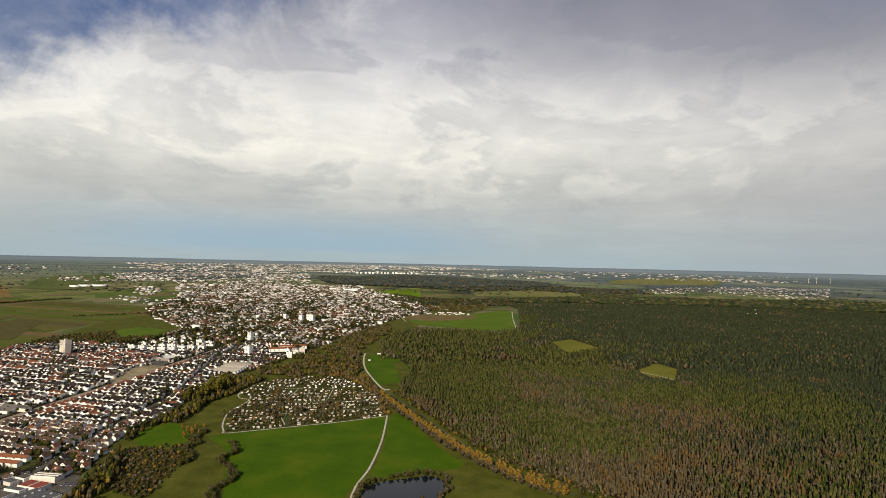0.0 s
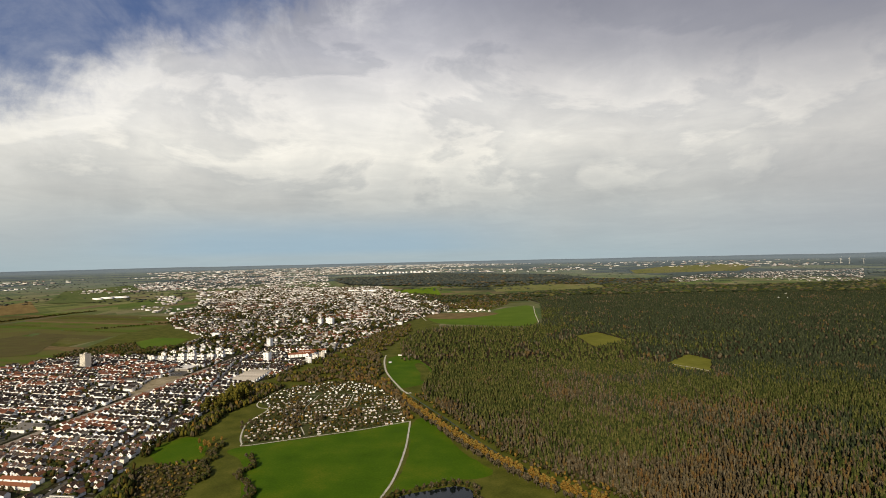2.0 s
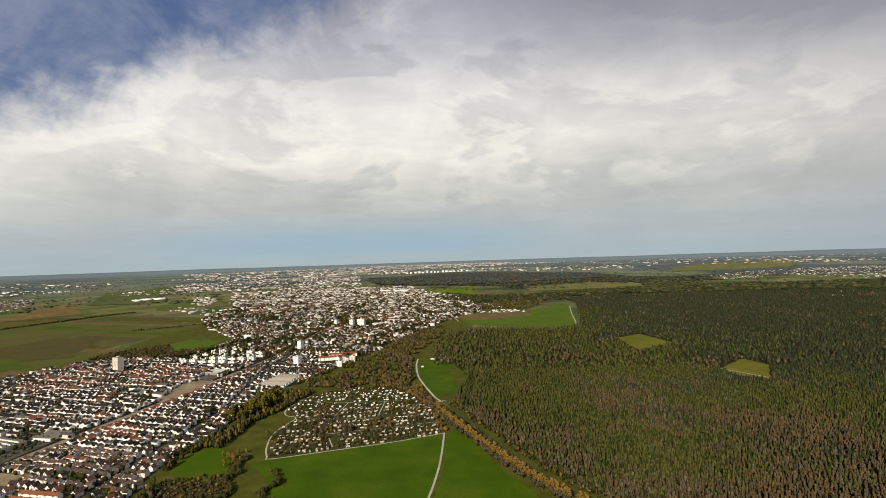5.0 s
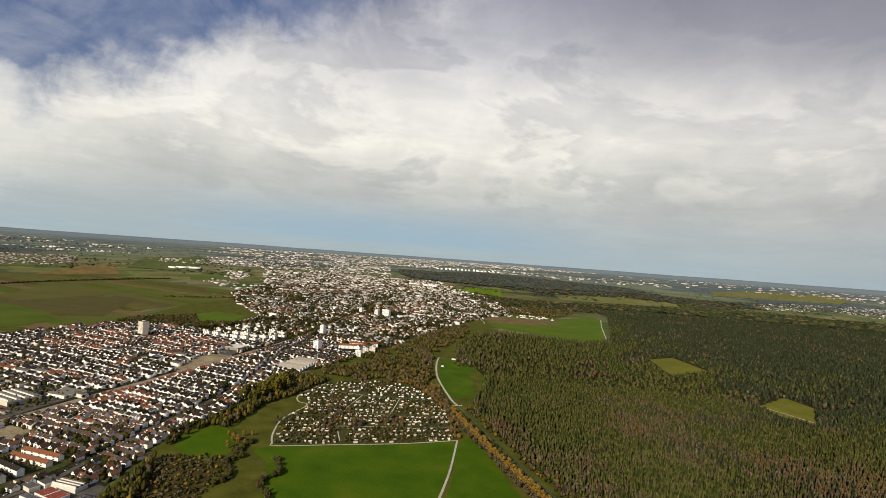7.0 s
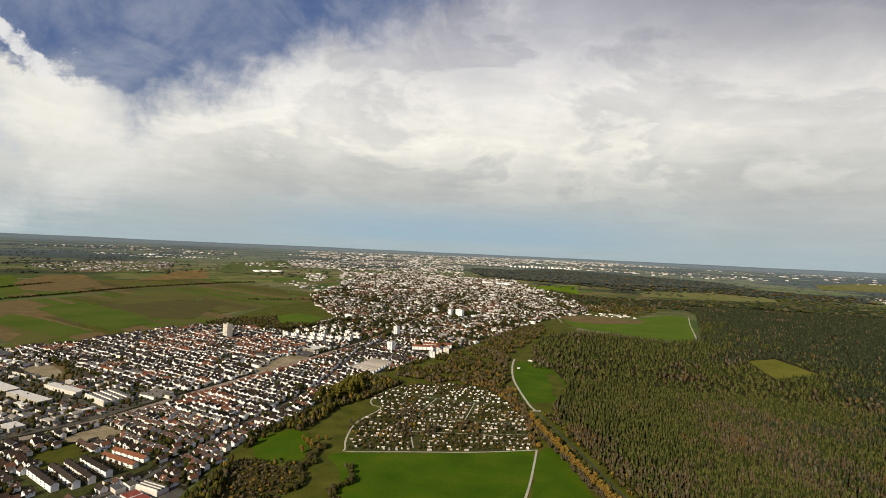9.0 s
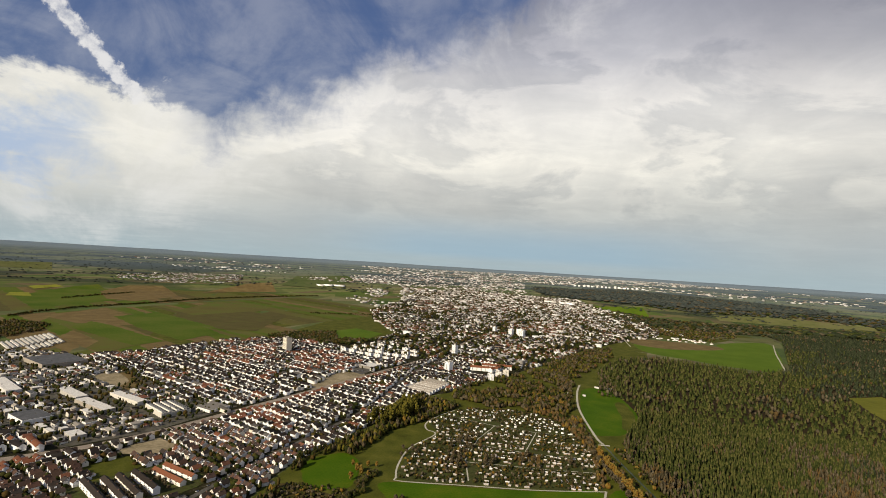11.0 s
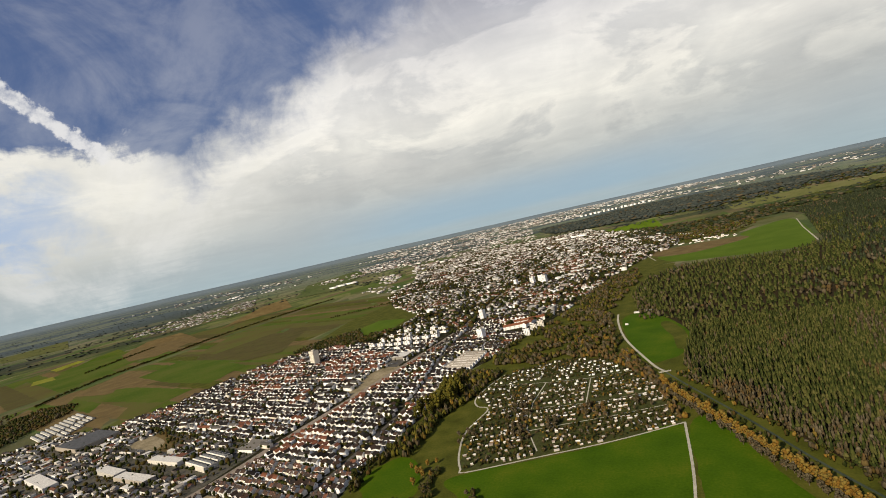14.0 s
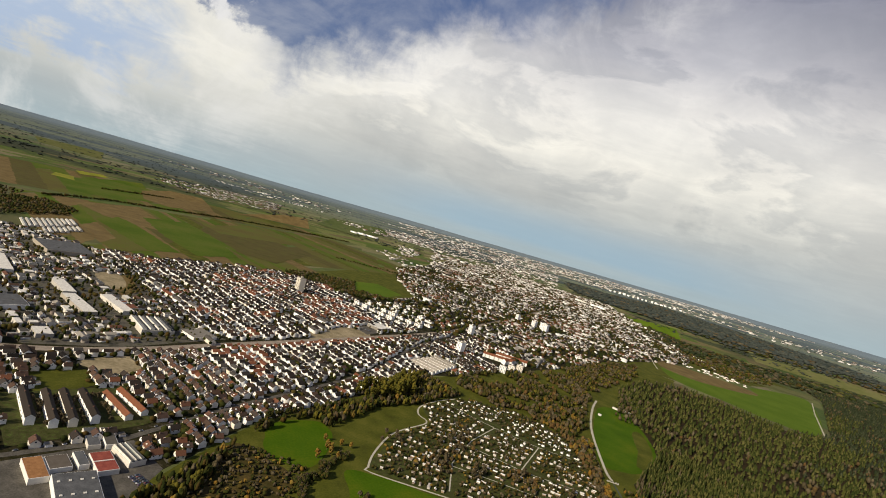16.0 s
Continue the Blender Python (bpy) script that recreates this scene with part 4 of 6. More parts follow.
# ---- houses of the town, joined ----
def gable_shape(over=0.03):
    """Walls of a unit house (ridge along x), and its roof."""
    wv = [(-.5, -.5, 0), (.5, -.5, 0), (.5, .5, 0), (-.5, .5, 0), (-.5, -.5, .66), (.5, -.5, .66), (.5, .5, .66), (-.5, .5, .66), (-.5, 0, .96), (.5, 0, .96)]
    wf = [(0, 1, 5), (0, 5, 4), (2, 3, 7), (2, 7, 6), (1, 2, 6), (1, 6, 5), (5, 6, 9), (3, 0, 4), (3, 4, 7), (7, 4, 8)]
    e, d = .5 + over, .66 - .30 * over * 2
    rv = [(-e, -e, d), (e, -e, d), (e, 0, 1), (-e, 0, 1), (e, e, d), (-e, e, d)]
    rf = [(0, 1, 2), (0, 2, 3), (3, 2, 4), (3, 4, 5)]
    return (np.array(wv), np.array(wf)), (np.array(rv), np.array(rf))


def flat_shape():
    wv = [(x, y, z) for z in (0, 1) for x, y in ((-.5, -.5), (.5, -.5), (.5, .5), (-.5, .5))]
    wf = []
    for a in range(4):
        b = (a + 1) % 4
        wf += [(a, b, b + 4), (a, b + 4, a + 4)]
    rv = [(-.48, -.48, .96), (.48, -.48, .96), (.48, .48, .96), (-.48, .48, .96)]
    return (np.array(wv), np.array(wf)), (np.array(rv), np.array([(0, 1, 2), (0, 2, 3)]))


M["flat_isl"] = material("flat_roofs", [(0.06, 0.058, 0.052), (0.14, 0.135, 0.12), (0.30, 0.29, 0.27), (0.50, 0.49, 0.46), (0.04, 0.04, 0.04), (0.22, 0.17, 0.12)], 0.3, spread=0.15)
M["roof_red"] = material("red_roof_tiles", [(0.115, 0.046, 0.027), (0.18, 0.072, 0.038), (0.135, 0.060, 0.040)], 0.8, rough=0.75, spread=0.2)


M["old_wall"] = material("weathered_render", [(0.12, 0.11, 0.10), (0.84, 0.84, 0.82), (0.22, 0.18, 0.15), (0.74, 0.72, 0.68), (0.10, 0.08, 0.07), (0.86, 0.87, 0.87), (0.20, 0.14, 0.11), (0.30, 0.29, 0.27), (0.84, 0.84, 0.83)], 0.5, spread=0.1)


def town_stuff(name, x, y, turn, size, label, r, flat=0.0, red=None, wall_mat="render_isl"):
    """Many far houses in one piece: walls, pitched roofs, flat roofs."""
    if len(x) == 0:
        return
    px, py, pz, k = far_map(x, y)
    place, size = np.stack([px, py, pz], 1), np.asarray(size) * k[:, None]
    isflat = r.uniform(size=len(x)) < flat
    isred = np.zeros(len(x), bool) if red is None else red
    (gw, gr), (fw, fl) = gable_shape(), flat_shape()
    parts = []
    for s, wall, roof, slot in ((~isflat & ~isred, gw, gr, 1), (~isflat & isred, gw, gr, 3), (isflat, fw, fl, 2)):
        if s.any():
            parts.append((*stamp(*wall, place[s], turn[s], size[s]), 0))
            parts.append((*stamp(*roof, place[s], turn[s], size[s]), slot))
    v, f, sl = join(parts)
    tagged(new(name, mesh_arrays(name, v, f, [M[wall_mat], M["roof_isl"], M["flat_isl"], M["roof_red"]], sl)), label, "houses", kind="stuff")


# grounds kept free of the small houses
INDUSTRY = [(-1680, 896), (-1536, 1048), (-1376, 1096), (-1232, 1024), (-1152, 1056), (-1024, 1010), (-896, 965), (-764, 985), (-764, 800), (-800, 700), (-900, 690), (-940, 640), (-1000, 640), (-1100, 720), (-1280, 780)]
DIRT = [(-768, 1176), (-790, 1344), (-752, 1389), (-723, 1360), (-723, 1163)]
LOT = [(-787, 1376), (-784, 1478), (-742, 1482), (-733, 1360)]
PARK = [(-717, 668), (-702, 726), (-656, 712), (-662, 655)]
DIRT_PARK = [(-729, 730), (-733, 790), (-721, 797), (-683, 786), (-668, 747), (-709, 732)]
BLOCKS = [(-982, 1576), (-1003, 1837), (-800, 1808), (-755, 1776), (-746, 1600), (-813, 1512)]
SOUTH_ROWS = [(-668, 622), (-560, 590), (-548, 706), (-552, 736), (-643, 742)]
SCHOOL = [(-548, 1570), (-532, 1715), (-419, 1715), (-419, 1530)]
ROWS_N = [(-579, 1280), (-586, 1416), (-499, 1408), (-488, 1280)]
YARDS = [(-540, 575), (-524, 684), (-466, 678), (-425, 610), (-440, 540), (-520, 540)]
sheet("dirt_yard", DIRT, 0.3, M["sand"], "bare sandy building plot beside the railway", "yard", False)
sheet("car_park", LOT, 0.33, M["asphalt"], "grey paved car park beside flat-roofed halls", "car park", False)
sheet("park", PARK, 0.36, M["grass_dull"], "dark green lawn between the housing rows", "park")
sheet("dirt_yard", [(-1165, 975), (-1160, 1022), (-1073, 987), (-1060, 940)], 0.34, M["sand"], "bare trodden plot among the industrial halls", "yard")
sheet("dirt_yard", DIRT_PARK, 0.3, M["sand"], "sandy and grassy waste plot by the railway", "yard")
sheet("lawn", SOUTH_ROWS, 0.40, M["garden"], "shaded lawns between the apartment rows", "lawn", False)
M["yards"] = material("mixed_yards", [(0.026, 0.030, 0.012), (0.060, 0.056, 0.042), (0.105, 0.096, 0.078), (0.040, 0.044, 0.018), (0.19, 0.17, 0.13)], 0.022, by="noise", spread=0.3)
sheet("industrial_ground", INDUSTRY, 0.18, M["yards"], "grey paved yards between the industrial halls", "ground", False)
sheet("works_yard", YARDS, 0.18, M["asphalt"], "grey paved yard at the edge of town", "yard", False)
sheet("dirt_yard", [(-1139, 976), (-1162, 1042), (-1040, 1000), (-1008, 941)], 0.3, M["soil"], "brown gravel yard among industrial halls", "yard", False)
FREE = (INDUSTRY, DIRT, LOT, PARK, DIRT_PARK, BLOCKS, SOUTH_ROWS, SCHOOL, ROWS_N, YARDS)
STREET_S = [(-575, 400), (-552, 560), (-540, 622), (-530, 666), (-534, 710), (-538, 753), (-547, 840), (-552, 987), (-563, 1120), (-595, 1266), (-640, 1440), (-672, 1760), (-608, 2400)]
ribbon("street", [(-727, 799), (-634, 787), (-540, 776)], 6.0, 0.345, M["asphalt"], "grey asphalt street from the railway to the main street", "street", False)
ribbon("street", STREET_S, 7.5, 0.34, M["asphalt"], "grey asphalt street through the town", "street")
TILT = -0.22
near_houses, terrace_houses, stuff_houses, town_trees = [], [], [], []
hr = np.random.default_rng(5)


def free_at(x, y, gap=8.0):
    ok = inside(x, y, TOWN) & (near_line(x, y, RAIL) > gap + 10) & (near_line(x, y, STREET_S) > gap)
    for q in FREE:
        ok &= ~inside(x, y, q)
    return ok


gaps = np.random.default_rng(61)
RED_ROOFS = ([(-1170, 1259), (-1259, 1405), (-1178, 1549), (-987, 1344), (-1010, 1250), (-1069, 1205)], [(-989, 1408), (-1078, 1549), (-883, 1507), (-763, 1350), (-822, 1270)])


def lay_rows():
    """Streets across the town, with a row of houses and gardens on either side."""
    row = 0
    y = 400
    while y < 1744:
        street = row % 2 == 0
        rail = float(np.interp(y, [p[1] for p in RAIL], [p[0] for p in RAIL]))
        for side, (x0, x1) in enumerate(((rail + 14, -419), (-1376, rail - 10))):
            pitch = hr.choice([0, 1, 1, 2])
            x = x0 + hr.uniform(0, 8)
            if street:
                xs = np.arange(x0 + 8, x1 - 4, 6.0)
                yy = y + 9.5 + (xs - x0 if side else xs - x1 + 60) * TILT
                ok = free_at(xs, yy, 3.0)
                run = []
                for a, b, o in zip(xs, yy, ok):
                    if o:
                        run.append((a, b))
                    if (not o or a == xs[-1]):
                        if len(run) > 8:
                            ribbon("street", [run[0], run[-1]], 4.2, 0.33, M["asphalt"], "narrow grey asphalt side street between houses", "street", False)
                        run = []
            while x < x1:
                yy = y + (x - x0 if side else x - x1 + 60) * TILT + hr.normal(0, 1.8)
                if free_at(np.array([x]), np.array([yy]))[0]:
                    a = math.atan(TILT) + hr.normal(0, 0.09)
                    drift = noise.fractal(Vector((x * 0.016, yy * 0.016, 2.2)), 1.0, 2.0, 3)
                    if pitch == 2:
                        it = (x, yy, a, 6.9, 9.2, 9.0, True)
                    else:
                        turned = hr.uniform() < min(0.96, max(0.25, 0.80 + 1.3 * drift))
                        it = (x, yy, a + (math.pi / 2 if turned else 0), hr.uniform(9.5, 12.5), hr.uniform(8.2, 10.2), hr.uniform(8.8, 11.0), False)
                    if side and abs(drift) > 0.34 and pitch != 2:
                        it = (x + 5, yy, a, hr.uniform(18, 26), hr.uniform(9.5, 11), hr.uniform(9.5, 12), False)
                        x += 15
                    thick = min(noise.fractal(Vector((x * 0.012, yy * 0.012, 7.7)), 1.0, 2.0, 3), 0.1)
                    near = side == 0 and y < 872
                    if gaps.uniform() < (0.88 if side else 0.95) + 0.5 * thick or pitch == 2:
                        (near_houses if near else stuff_houses).append(it)
                    for _ in range(1 if thick > -0.04 else 3):
                        town_trees.append((x + hr.uniform(-5, 5), yy - 8.5 + hr.uniform(-2.5, 2.5)))
                x += 6.8 if pitch == 2 else hr.uniform(11.0, 14.5)
                if pitch == 2 and hr.uniform() < 0.12:
                    x += 8
        y += 16.0 if street else 19.0
        row += 1


lay_rows()


def core_town():
    """The old town and the quarters behind it."""
    r = np.random.default_rng(8)
    x, y = grid_points(*(-2400, -64, 1664, 6000), 16.5, r, 0.38)
    keep = free_at(x, y, 6) & (y > 1744)
    dens = field_noise(x, y, 0.006, 9.0)
    keep &= (r.uniform(size=len(x)) < np.clip(0.56 + 1.2 * dens, 0.06, 0.93))
    west = (x < -1024 - 0.25 * (y - 2080))
    keep &= ~(west & (r.uniform(size=len(x)) < 0.25))
    x, y = x[keep], y[keep]
    big = r.uniform(size=len(x)) < np.clip(0.05 + (y - 2400) / 9000, 0.05, 0.22)
    n = len(x)
    size = np.stack([r.uniform(8.5, 13, n), r.uniform(8, 10.5, n), r.uniform(7, 10.5, n)], 1)
    size[big] = np.stack([r.uniform(16, 34, big.sum()), r.uniform(10, 16, big.sum()), r.uniform(8, 14, big.sum())], 1)
    turn = r.choice([0.0, 1.5708], n) + 0.5 * field_noise(x, y, 0.002, 3.0) - 0.2
    red = (field_noise(x, y, 0.0035, 4.4) > 0.15) | (r.uniform(size=n) < 0.10)
    town_stuff("town_houses", x[~big], y[~big], turn[~big], size[~big], "crowded gabled houses of the old town", r, 0.10, red[~big], "old_wall")
    town_stuff("town_blocks", x[big], y[big], turn[big], size[big], "larger pale blocks and halls in the town", r, 0.8, None, "old_wall")
    tx, ty = grid_points(*(-2400, -64, 1664, 6000), 23.0, r)
    s = inside(tx, ty, TOWN) & (r.uniform(size=len(tx)) < 0.70)
    scatter("town_trees", CROWNS_FAR, tx[s], ty[s], r.uniform(9, 18, s.sum()), r.uniform(8, 14, s.sum()), M["leaf"], "dark garden trees among the houses", "trees", r)


core_town()


def fill(poly, n, r):
    """Places spread at random over a piece of land."""
    xs, ys = [p[0] for p in poly], [p[1] for p in poly]
    x, y = r.uniform(min(xs), max(xs), n * 6), r.uniform(min(ys), max(ys), n * 6)
    s = inside(x, y, poly)
    return x[s][:n], y[s][:n]


def far_city():
    """Suburbs, villages and the city towards the horizon."""
    r = np.random.default_rng(9)
    for poly, n, size, flat, clump, word, wall in (
            ([(-5600, 8600), (-5400, 11000), (-4400, 12400), (-2960, 11330), (-1600, 6270), (-2290, 5810), (-3410, 6140), (-3910, 6100)], 2600, (12, 34), 0.5, 0.0016, "crowded pale blocks of the distant city", "old_wall"),
            ([(-9000, 13400), (-6400, 22000), (-3050, 19000), (-2180, 12800), (-5450, 10500)], 1300, (20, 70), 0.6, 0.0010, "pale blocks and towers of the far city", "old_wall"),
            ([(-2600, 14200), (-900, 19000), (3300, 16500), (4200, 13400), (1960, 11200), (230, 12300)], 320, (24, 90), 0.6, 0.0010, "white slabs and sheds beyond the wide forest", "old_wall"),
            ([(-17000, 27000), (-9000, 52000), (0, 56000), (5000, 34000), (-2600, 18500), (-8600, 14500)], 1500, (60, 190), 0.8, 0.0, "pale streaks of the city at the horizon", "old_wall"),
            ([(3500, 15000), (5000, 30000), (14000, 34000), (20000, 28000), (9000, 15500)], 260, (50, 160), 0.8, 0.0004, "pale settlements far in the east", "old_wall"),
            ([(-14000, 9000), (-18000, 16000), (-9500, 13500), (-7600, 9000)], 130, (30, 110), 0.6, 0.0005, "pale villages below the western ridge", "old_wall"),
            ([(-5000, 6400), (-4210, 7500), (-3300, 6000), (-4200, 5500)], 260, (12, 40), 0.5, 0.002, "pale houses of a western suburb", "old_wall"),
            ([(-4650, 3300), (-5300, 3960), (-5500, 4900), (-5200, 5500), (-4340, 4620), (-3750, 3750), (-3850, 3250)], 900, (11, 22), 0.15, 0.003, "pale houses of a village between fields", "old_wall"),
            ([(2520, 6570), (3500, 7700), (5300, 8900), (6900, 9000), (3500, 4640), (3370, 5390), (3130, 6180), (2400, 5690)], 1100, (10, 22), 0.15, 0.002, "white houses of a distant suburb beyond the forest", "old_wall"),
            ([(-2223, 3430), (-2300, 3710), (-1757, 3330), (-1650, 2960)], 30, (12, 26), 0.8, 0.0, "white sheds of an estate by the fields", "old_wall"),
            ([(-2330, 3900), (-2110, 3760), (-2530, 4680), (-2990, 5000)], 70, (12, 30), 0.8, 0.0, "white sheds along the road to the city", "old_wall"),
            ([(-2080, 4000), (-1500, 3000), (-1300, 3100), (-1700, 4400), (-2300, 5600), (-3000, 5800)], 420, (12, 40), 0.5, 0.002, "pale houses along the western fields", "old_wall"),
            ([(-1250, 5330), (-1200, 5600), (-800, 4940), (-830, 4650)], 6, (60, 100), 1.0, 0.0, "large white halls beyond the old town", "render_isl"),
            ([(-3420, 4560), (-3300, 4900), (-3140, 4780), (-3200, 4500)], 3, (60, 110), 1.0, 0.0, "long white warehouses among the fields", "render_isl"),
            ([(-250, 2960), (-190, 3350), (-90, 3560), (20, 3260), (63, 3010), (150, 2940), (140, 2860), (-61, 2890)], 150, (9, 16), 0.1, 0.006, "white houses in a line behind the field", "render_isl"),
            ([(2380, 3930), (2450, 4020), (2300, 3600), (1900, 3300)], 5, (14, 30), 0.5, 0.0, "white farm buildings in the forest", "render_isl"),
            ([(-9000, 6800), (-8200, 8200), (-6000, 7400), (-6600, 6300)], 120, (14, 40), 0.4, 0.001, "pale houses of a far western village", "render_isl"),
            ([(5200, 14000), (9000, 17500), (12000, 16000), (7500, 11500)], 160, (20, 80), 0.6, 0.001, "pale houses of a far eastern town", "old_wall")):
        x, y = fill(poly, n, r)
        if clump:
            s = field_noise(x, y, clump, 6.0) + 0.7 * field_noise(x, y, clump * 4, 2.0) > -0.16
            x, y = x[s], y[s]
        m = len(x)
        l = r.uniform(*size, m) * np.where(r.uniform(size=m) < 0.15, 1.5, 1.0)
        w = np.clip(l * r.uniform(0.4, 0.75, m), 8, 45)
        town_stuff("far_houses", x, y, np.where(r.uniform(size=m) < 0.7, 0.12, 1.69) + r.normal(0, 0.15, m), np.stack([l, w, np.clip(l * r.uniform(0.18, 0.42, m), 5, 15)], 1), word, r, flat, r.uniform(size=m) < 0.3, wall)
    # tall slabs in a line at the far edge of the wide forest
    n = 16
    t = (np.arange(n) + r.uniform(-0.3, 0.3, n)) / n
    town_stuff("far_slabs", -2100 + 1500 * t, 12600 + 1000 * t, np.full(n, 0.1), np.stack([r.uniform(40, 70, n), np.full(n, 16.0), r.uniform(28, 52, n)], 1), "white residential slabs at the edge of the far city", r, 1.0)
    # trees between the far houses and along the field lanes
    n = 26000
    a, d = np.radians(r.uniform(-58, 95, n)), 4700 * np.exp(r.uniform(0, 1.5, n))
    x, y = MID[0] - d * np.sin(a), MID[1] + d * np.cos(a)
    lanes = np.minimum(np.abs(field_noise(x, y, 0.0011, 3.0)), np.abs(field_noise(x, y, 0.0017, 7.0))) < 0.022
    s = (lanes | (field_noise(x, y, 0.0016, 3.0) > 0.30)) & ~inside(x, y, TOWN) & ~inside(x, y, FOREST)
    for q in (BROWN_N, GREEN_N):
        s &= ~inside(x, y, q)
    scatter("distant_trees", CROWNS_FAR, x[s], y[s], r.uniform(14, 34, s.sum()), r.uniform(4, 8, s.sum()), M["hazed_leaf"], "haze-tinted woods and hedges towards the horizon", "trees", r)


far_city()
near_houses.sort(key=lambda i: math.hypot(i[0] + 90, i[1] - 350))
stuff_houses += [i for i in near_houses if not i[6]][290:]
sh = np.array([i[:6] for i in stuff_houses])
town_stuff("row_houses", sh[:, 0], sh[:, 1], sh[:, 2], sh[:, 3:6], "rows of white gabled houses with small gardens", hr, 0.0, (field_noise(sh[:, 0], sh[:, 1], 0.012, 2.0) > 0.30) | ((inside(sh[:, 0], sh[:, 1], RED_ROOFS[0]) | inside(sh[:, 0], sh[:, 1], RED_ROOFS[1])) & (gaps.uniform(size=len(sh)) < 0.48)) | ((np.abs(near_line(sh[:, 0], sh[:, 1], RAIL) - 27) < 11) & (sh[:, 0] > -740) & (sh[:, 1] > 1010) & (sh[:, 1] < 1400)))
tt_ = np.array(town_trees)
scatter("garden_trees", CROWNS_FAR, tt_[:, 0], tt_[:, 1], hr.uniform(4, 9, len(tt_)), hr.uniform(4, 9, len(tt_)), M["leaf"], "garden trees and hedges between the houses", "trees", hr)

# ---- buildings with parts ----
WALLS = [(0.66, 0.61, 0.53), (0.79, 0.78, 0.76), (0.83, 0.83, 0.83), (0.80, 0.79, 0.75), (0.70, 0.63, 0.51), (0.83, 0.83, 0.82)]
ROOFS = [(0.034, 0.028, 0.024), (0.052, 0.038, 0.030), (0.085, 0.050, 0.034), (0.050, 0.043, 0.038), (0.16, 0.066, 0.036), (0.045, 0.040, 0.036), (0.115, 0.060, 0.042)]
M["wall"] = material("house_render", WALLS, 0.5, by="object", spread=0.10)
M["roof"] = material("house_tiles", ROOFS, 1.2, rough=0.7, by="object", spread=0.25)
M["roof_dark"] = material("dark_house_tiles", [(0.022, 0.018, 0.015), (0.050, 0.040, 0.032), (0.032, 0.026, 0.022)], 1.2, rough=0.7, by="object", spread=0.3)
M["roof_pale"] = material("pale_terrace_roofing", [(0.22, 0.20, 0.17), (0.34, 0.31, 0.27)], 1.0, by="object", spread=0.2)
M["tower_wall"] = material("cream_concrete", [(0.60, 0.55, 0.45), (0.68, 0.64, 0.55)], 0.3, by="noise", spread=0.08)
M["window"] = material("window_glass", [(0.035, 0.04, 0.045), (0.06, 0.065, 0.07)], 1.0, rough=0.15, by="object", spread=0.2, spec=0.6)
M["brick"] = material("chimney_brick", [(0.20, 0.10, 0.07), (0.26, 0.15, 0.11)], 2.0, by="object")
M["flat"] = material("flat_roofing", [(0.050, 0.047, 0.042), (0.12, 0.11, 0.092), (0.24, 0.22, 0.19), (0.085, 0.070, 0.055), (0.36, 0.34, 0.30)], 0.25, by="object", spread=0.2)
M["flat_dark"] = material("bitumen_roof", [(0.075, 0.078, 0.082), (0.105, 0.108, 0.112)], 0.12, by="noise", spread=0.3)
M["hall_red"] = material("red_sheet_roof", [(0.20, 0.050, 0.038), (0.26, 0.075, 0.055)], 0.3, by="noise", spread=0.2)
M["hall_tan"] = material("tan_roof", [(0.24, 0.11, 0.045), (0.30, 0.16, 0.07)], 0.3, by="noise", spread=0.2)
M["hall_white"] = material("pale_sheet", [(0.50, 0.48, 0.43), (0.68, 0.66, 0.61)], 0.3, by="noise", spread=0.12)
M["hall_wall"] = material("hall_cladding", [(0.66, 0.63, 0.56), (0.30, 0.26, 0.21), (0.76, 0.74, 0.69), (0.24, 0.22, 0.19), (0.80, 0.79, 0.76), (0.50, 0.46, 0.39), (0.80, 0.78, 0.75)], 0.3, by="object", spread=0.12)
M["hut_wall"] = material("hut_boards", [(0.16, 0.10, 0.06), (0.30, 0.22, 0.14), (0.55, 0.52, 0.46), (0.20, 0.16, 0.12)], 1.5, by="object", spread=0.2)
M["hut_roof"] = material("hut_roofing", [(0.60, 0.58, 0.54), (0.82, 0.81, 0.78), (0.34, 0.31, 0.28), (0.78, 0.76, 0.72), (0.20, 0.15, 0.12), (0.74, 0.72, 0.68)], 1.0, rough=0.6, by="object", spread=0.12)


def part(name, bm, mat, parent, label=""):
    me = bpy.data.meshes.new(name)
    bm.normal_update()
    bm.to_mesh(me), bm.free()
    me.materials.append(mat)
    ob = new(name, me)
    ob.parent = parent
    return tagged(ob, label) if label else ob


def box(x0, x1, y0, y1, z0, z1, bevel=0.0):
    bm = bmesh.new()
    bmesh.ops.create_cube(bm, size=1.0, matrix=Matrix.Translation(((x0 + x1) / 2, (y0 + y1) / 2, (z0 + z1) / 2)) @ Matrix.Diagonal((x1 - x0, y1 - y0, z1 - z0, 1)))
    if bevel:
        bmesh.ops.bevel(bm, geom=bm.edges[:], offset=bevel, segments=1, affect="EDGES")
    return bm


def prism(length, width, h, rise):
    """Walls with gables; the ridge runs along x."""
    bm = bmesh.new()
    l, w = length / 2, width / 2
    a = [bm.verts.new((x, y, z)) for x in (-l, l) for y, z in ((-w, 0), (w, 0), (w, h), (0, h + rise), (-w, h))]
    bm.faces.new(a[:5][::-1]), bm.faces.new(a[5:])
    for i in range(5):
        j = (i + 1) % 5
        bm.faces.new((a[i], a[j], a[j + 5], a[i + 5]))
    bmesh.ops.recalc_face_normals(bm, faces=bm.faces[:])
    return bm


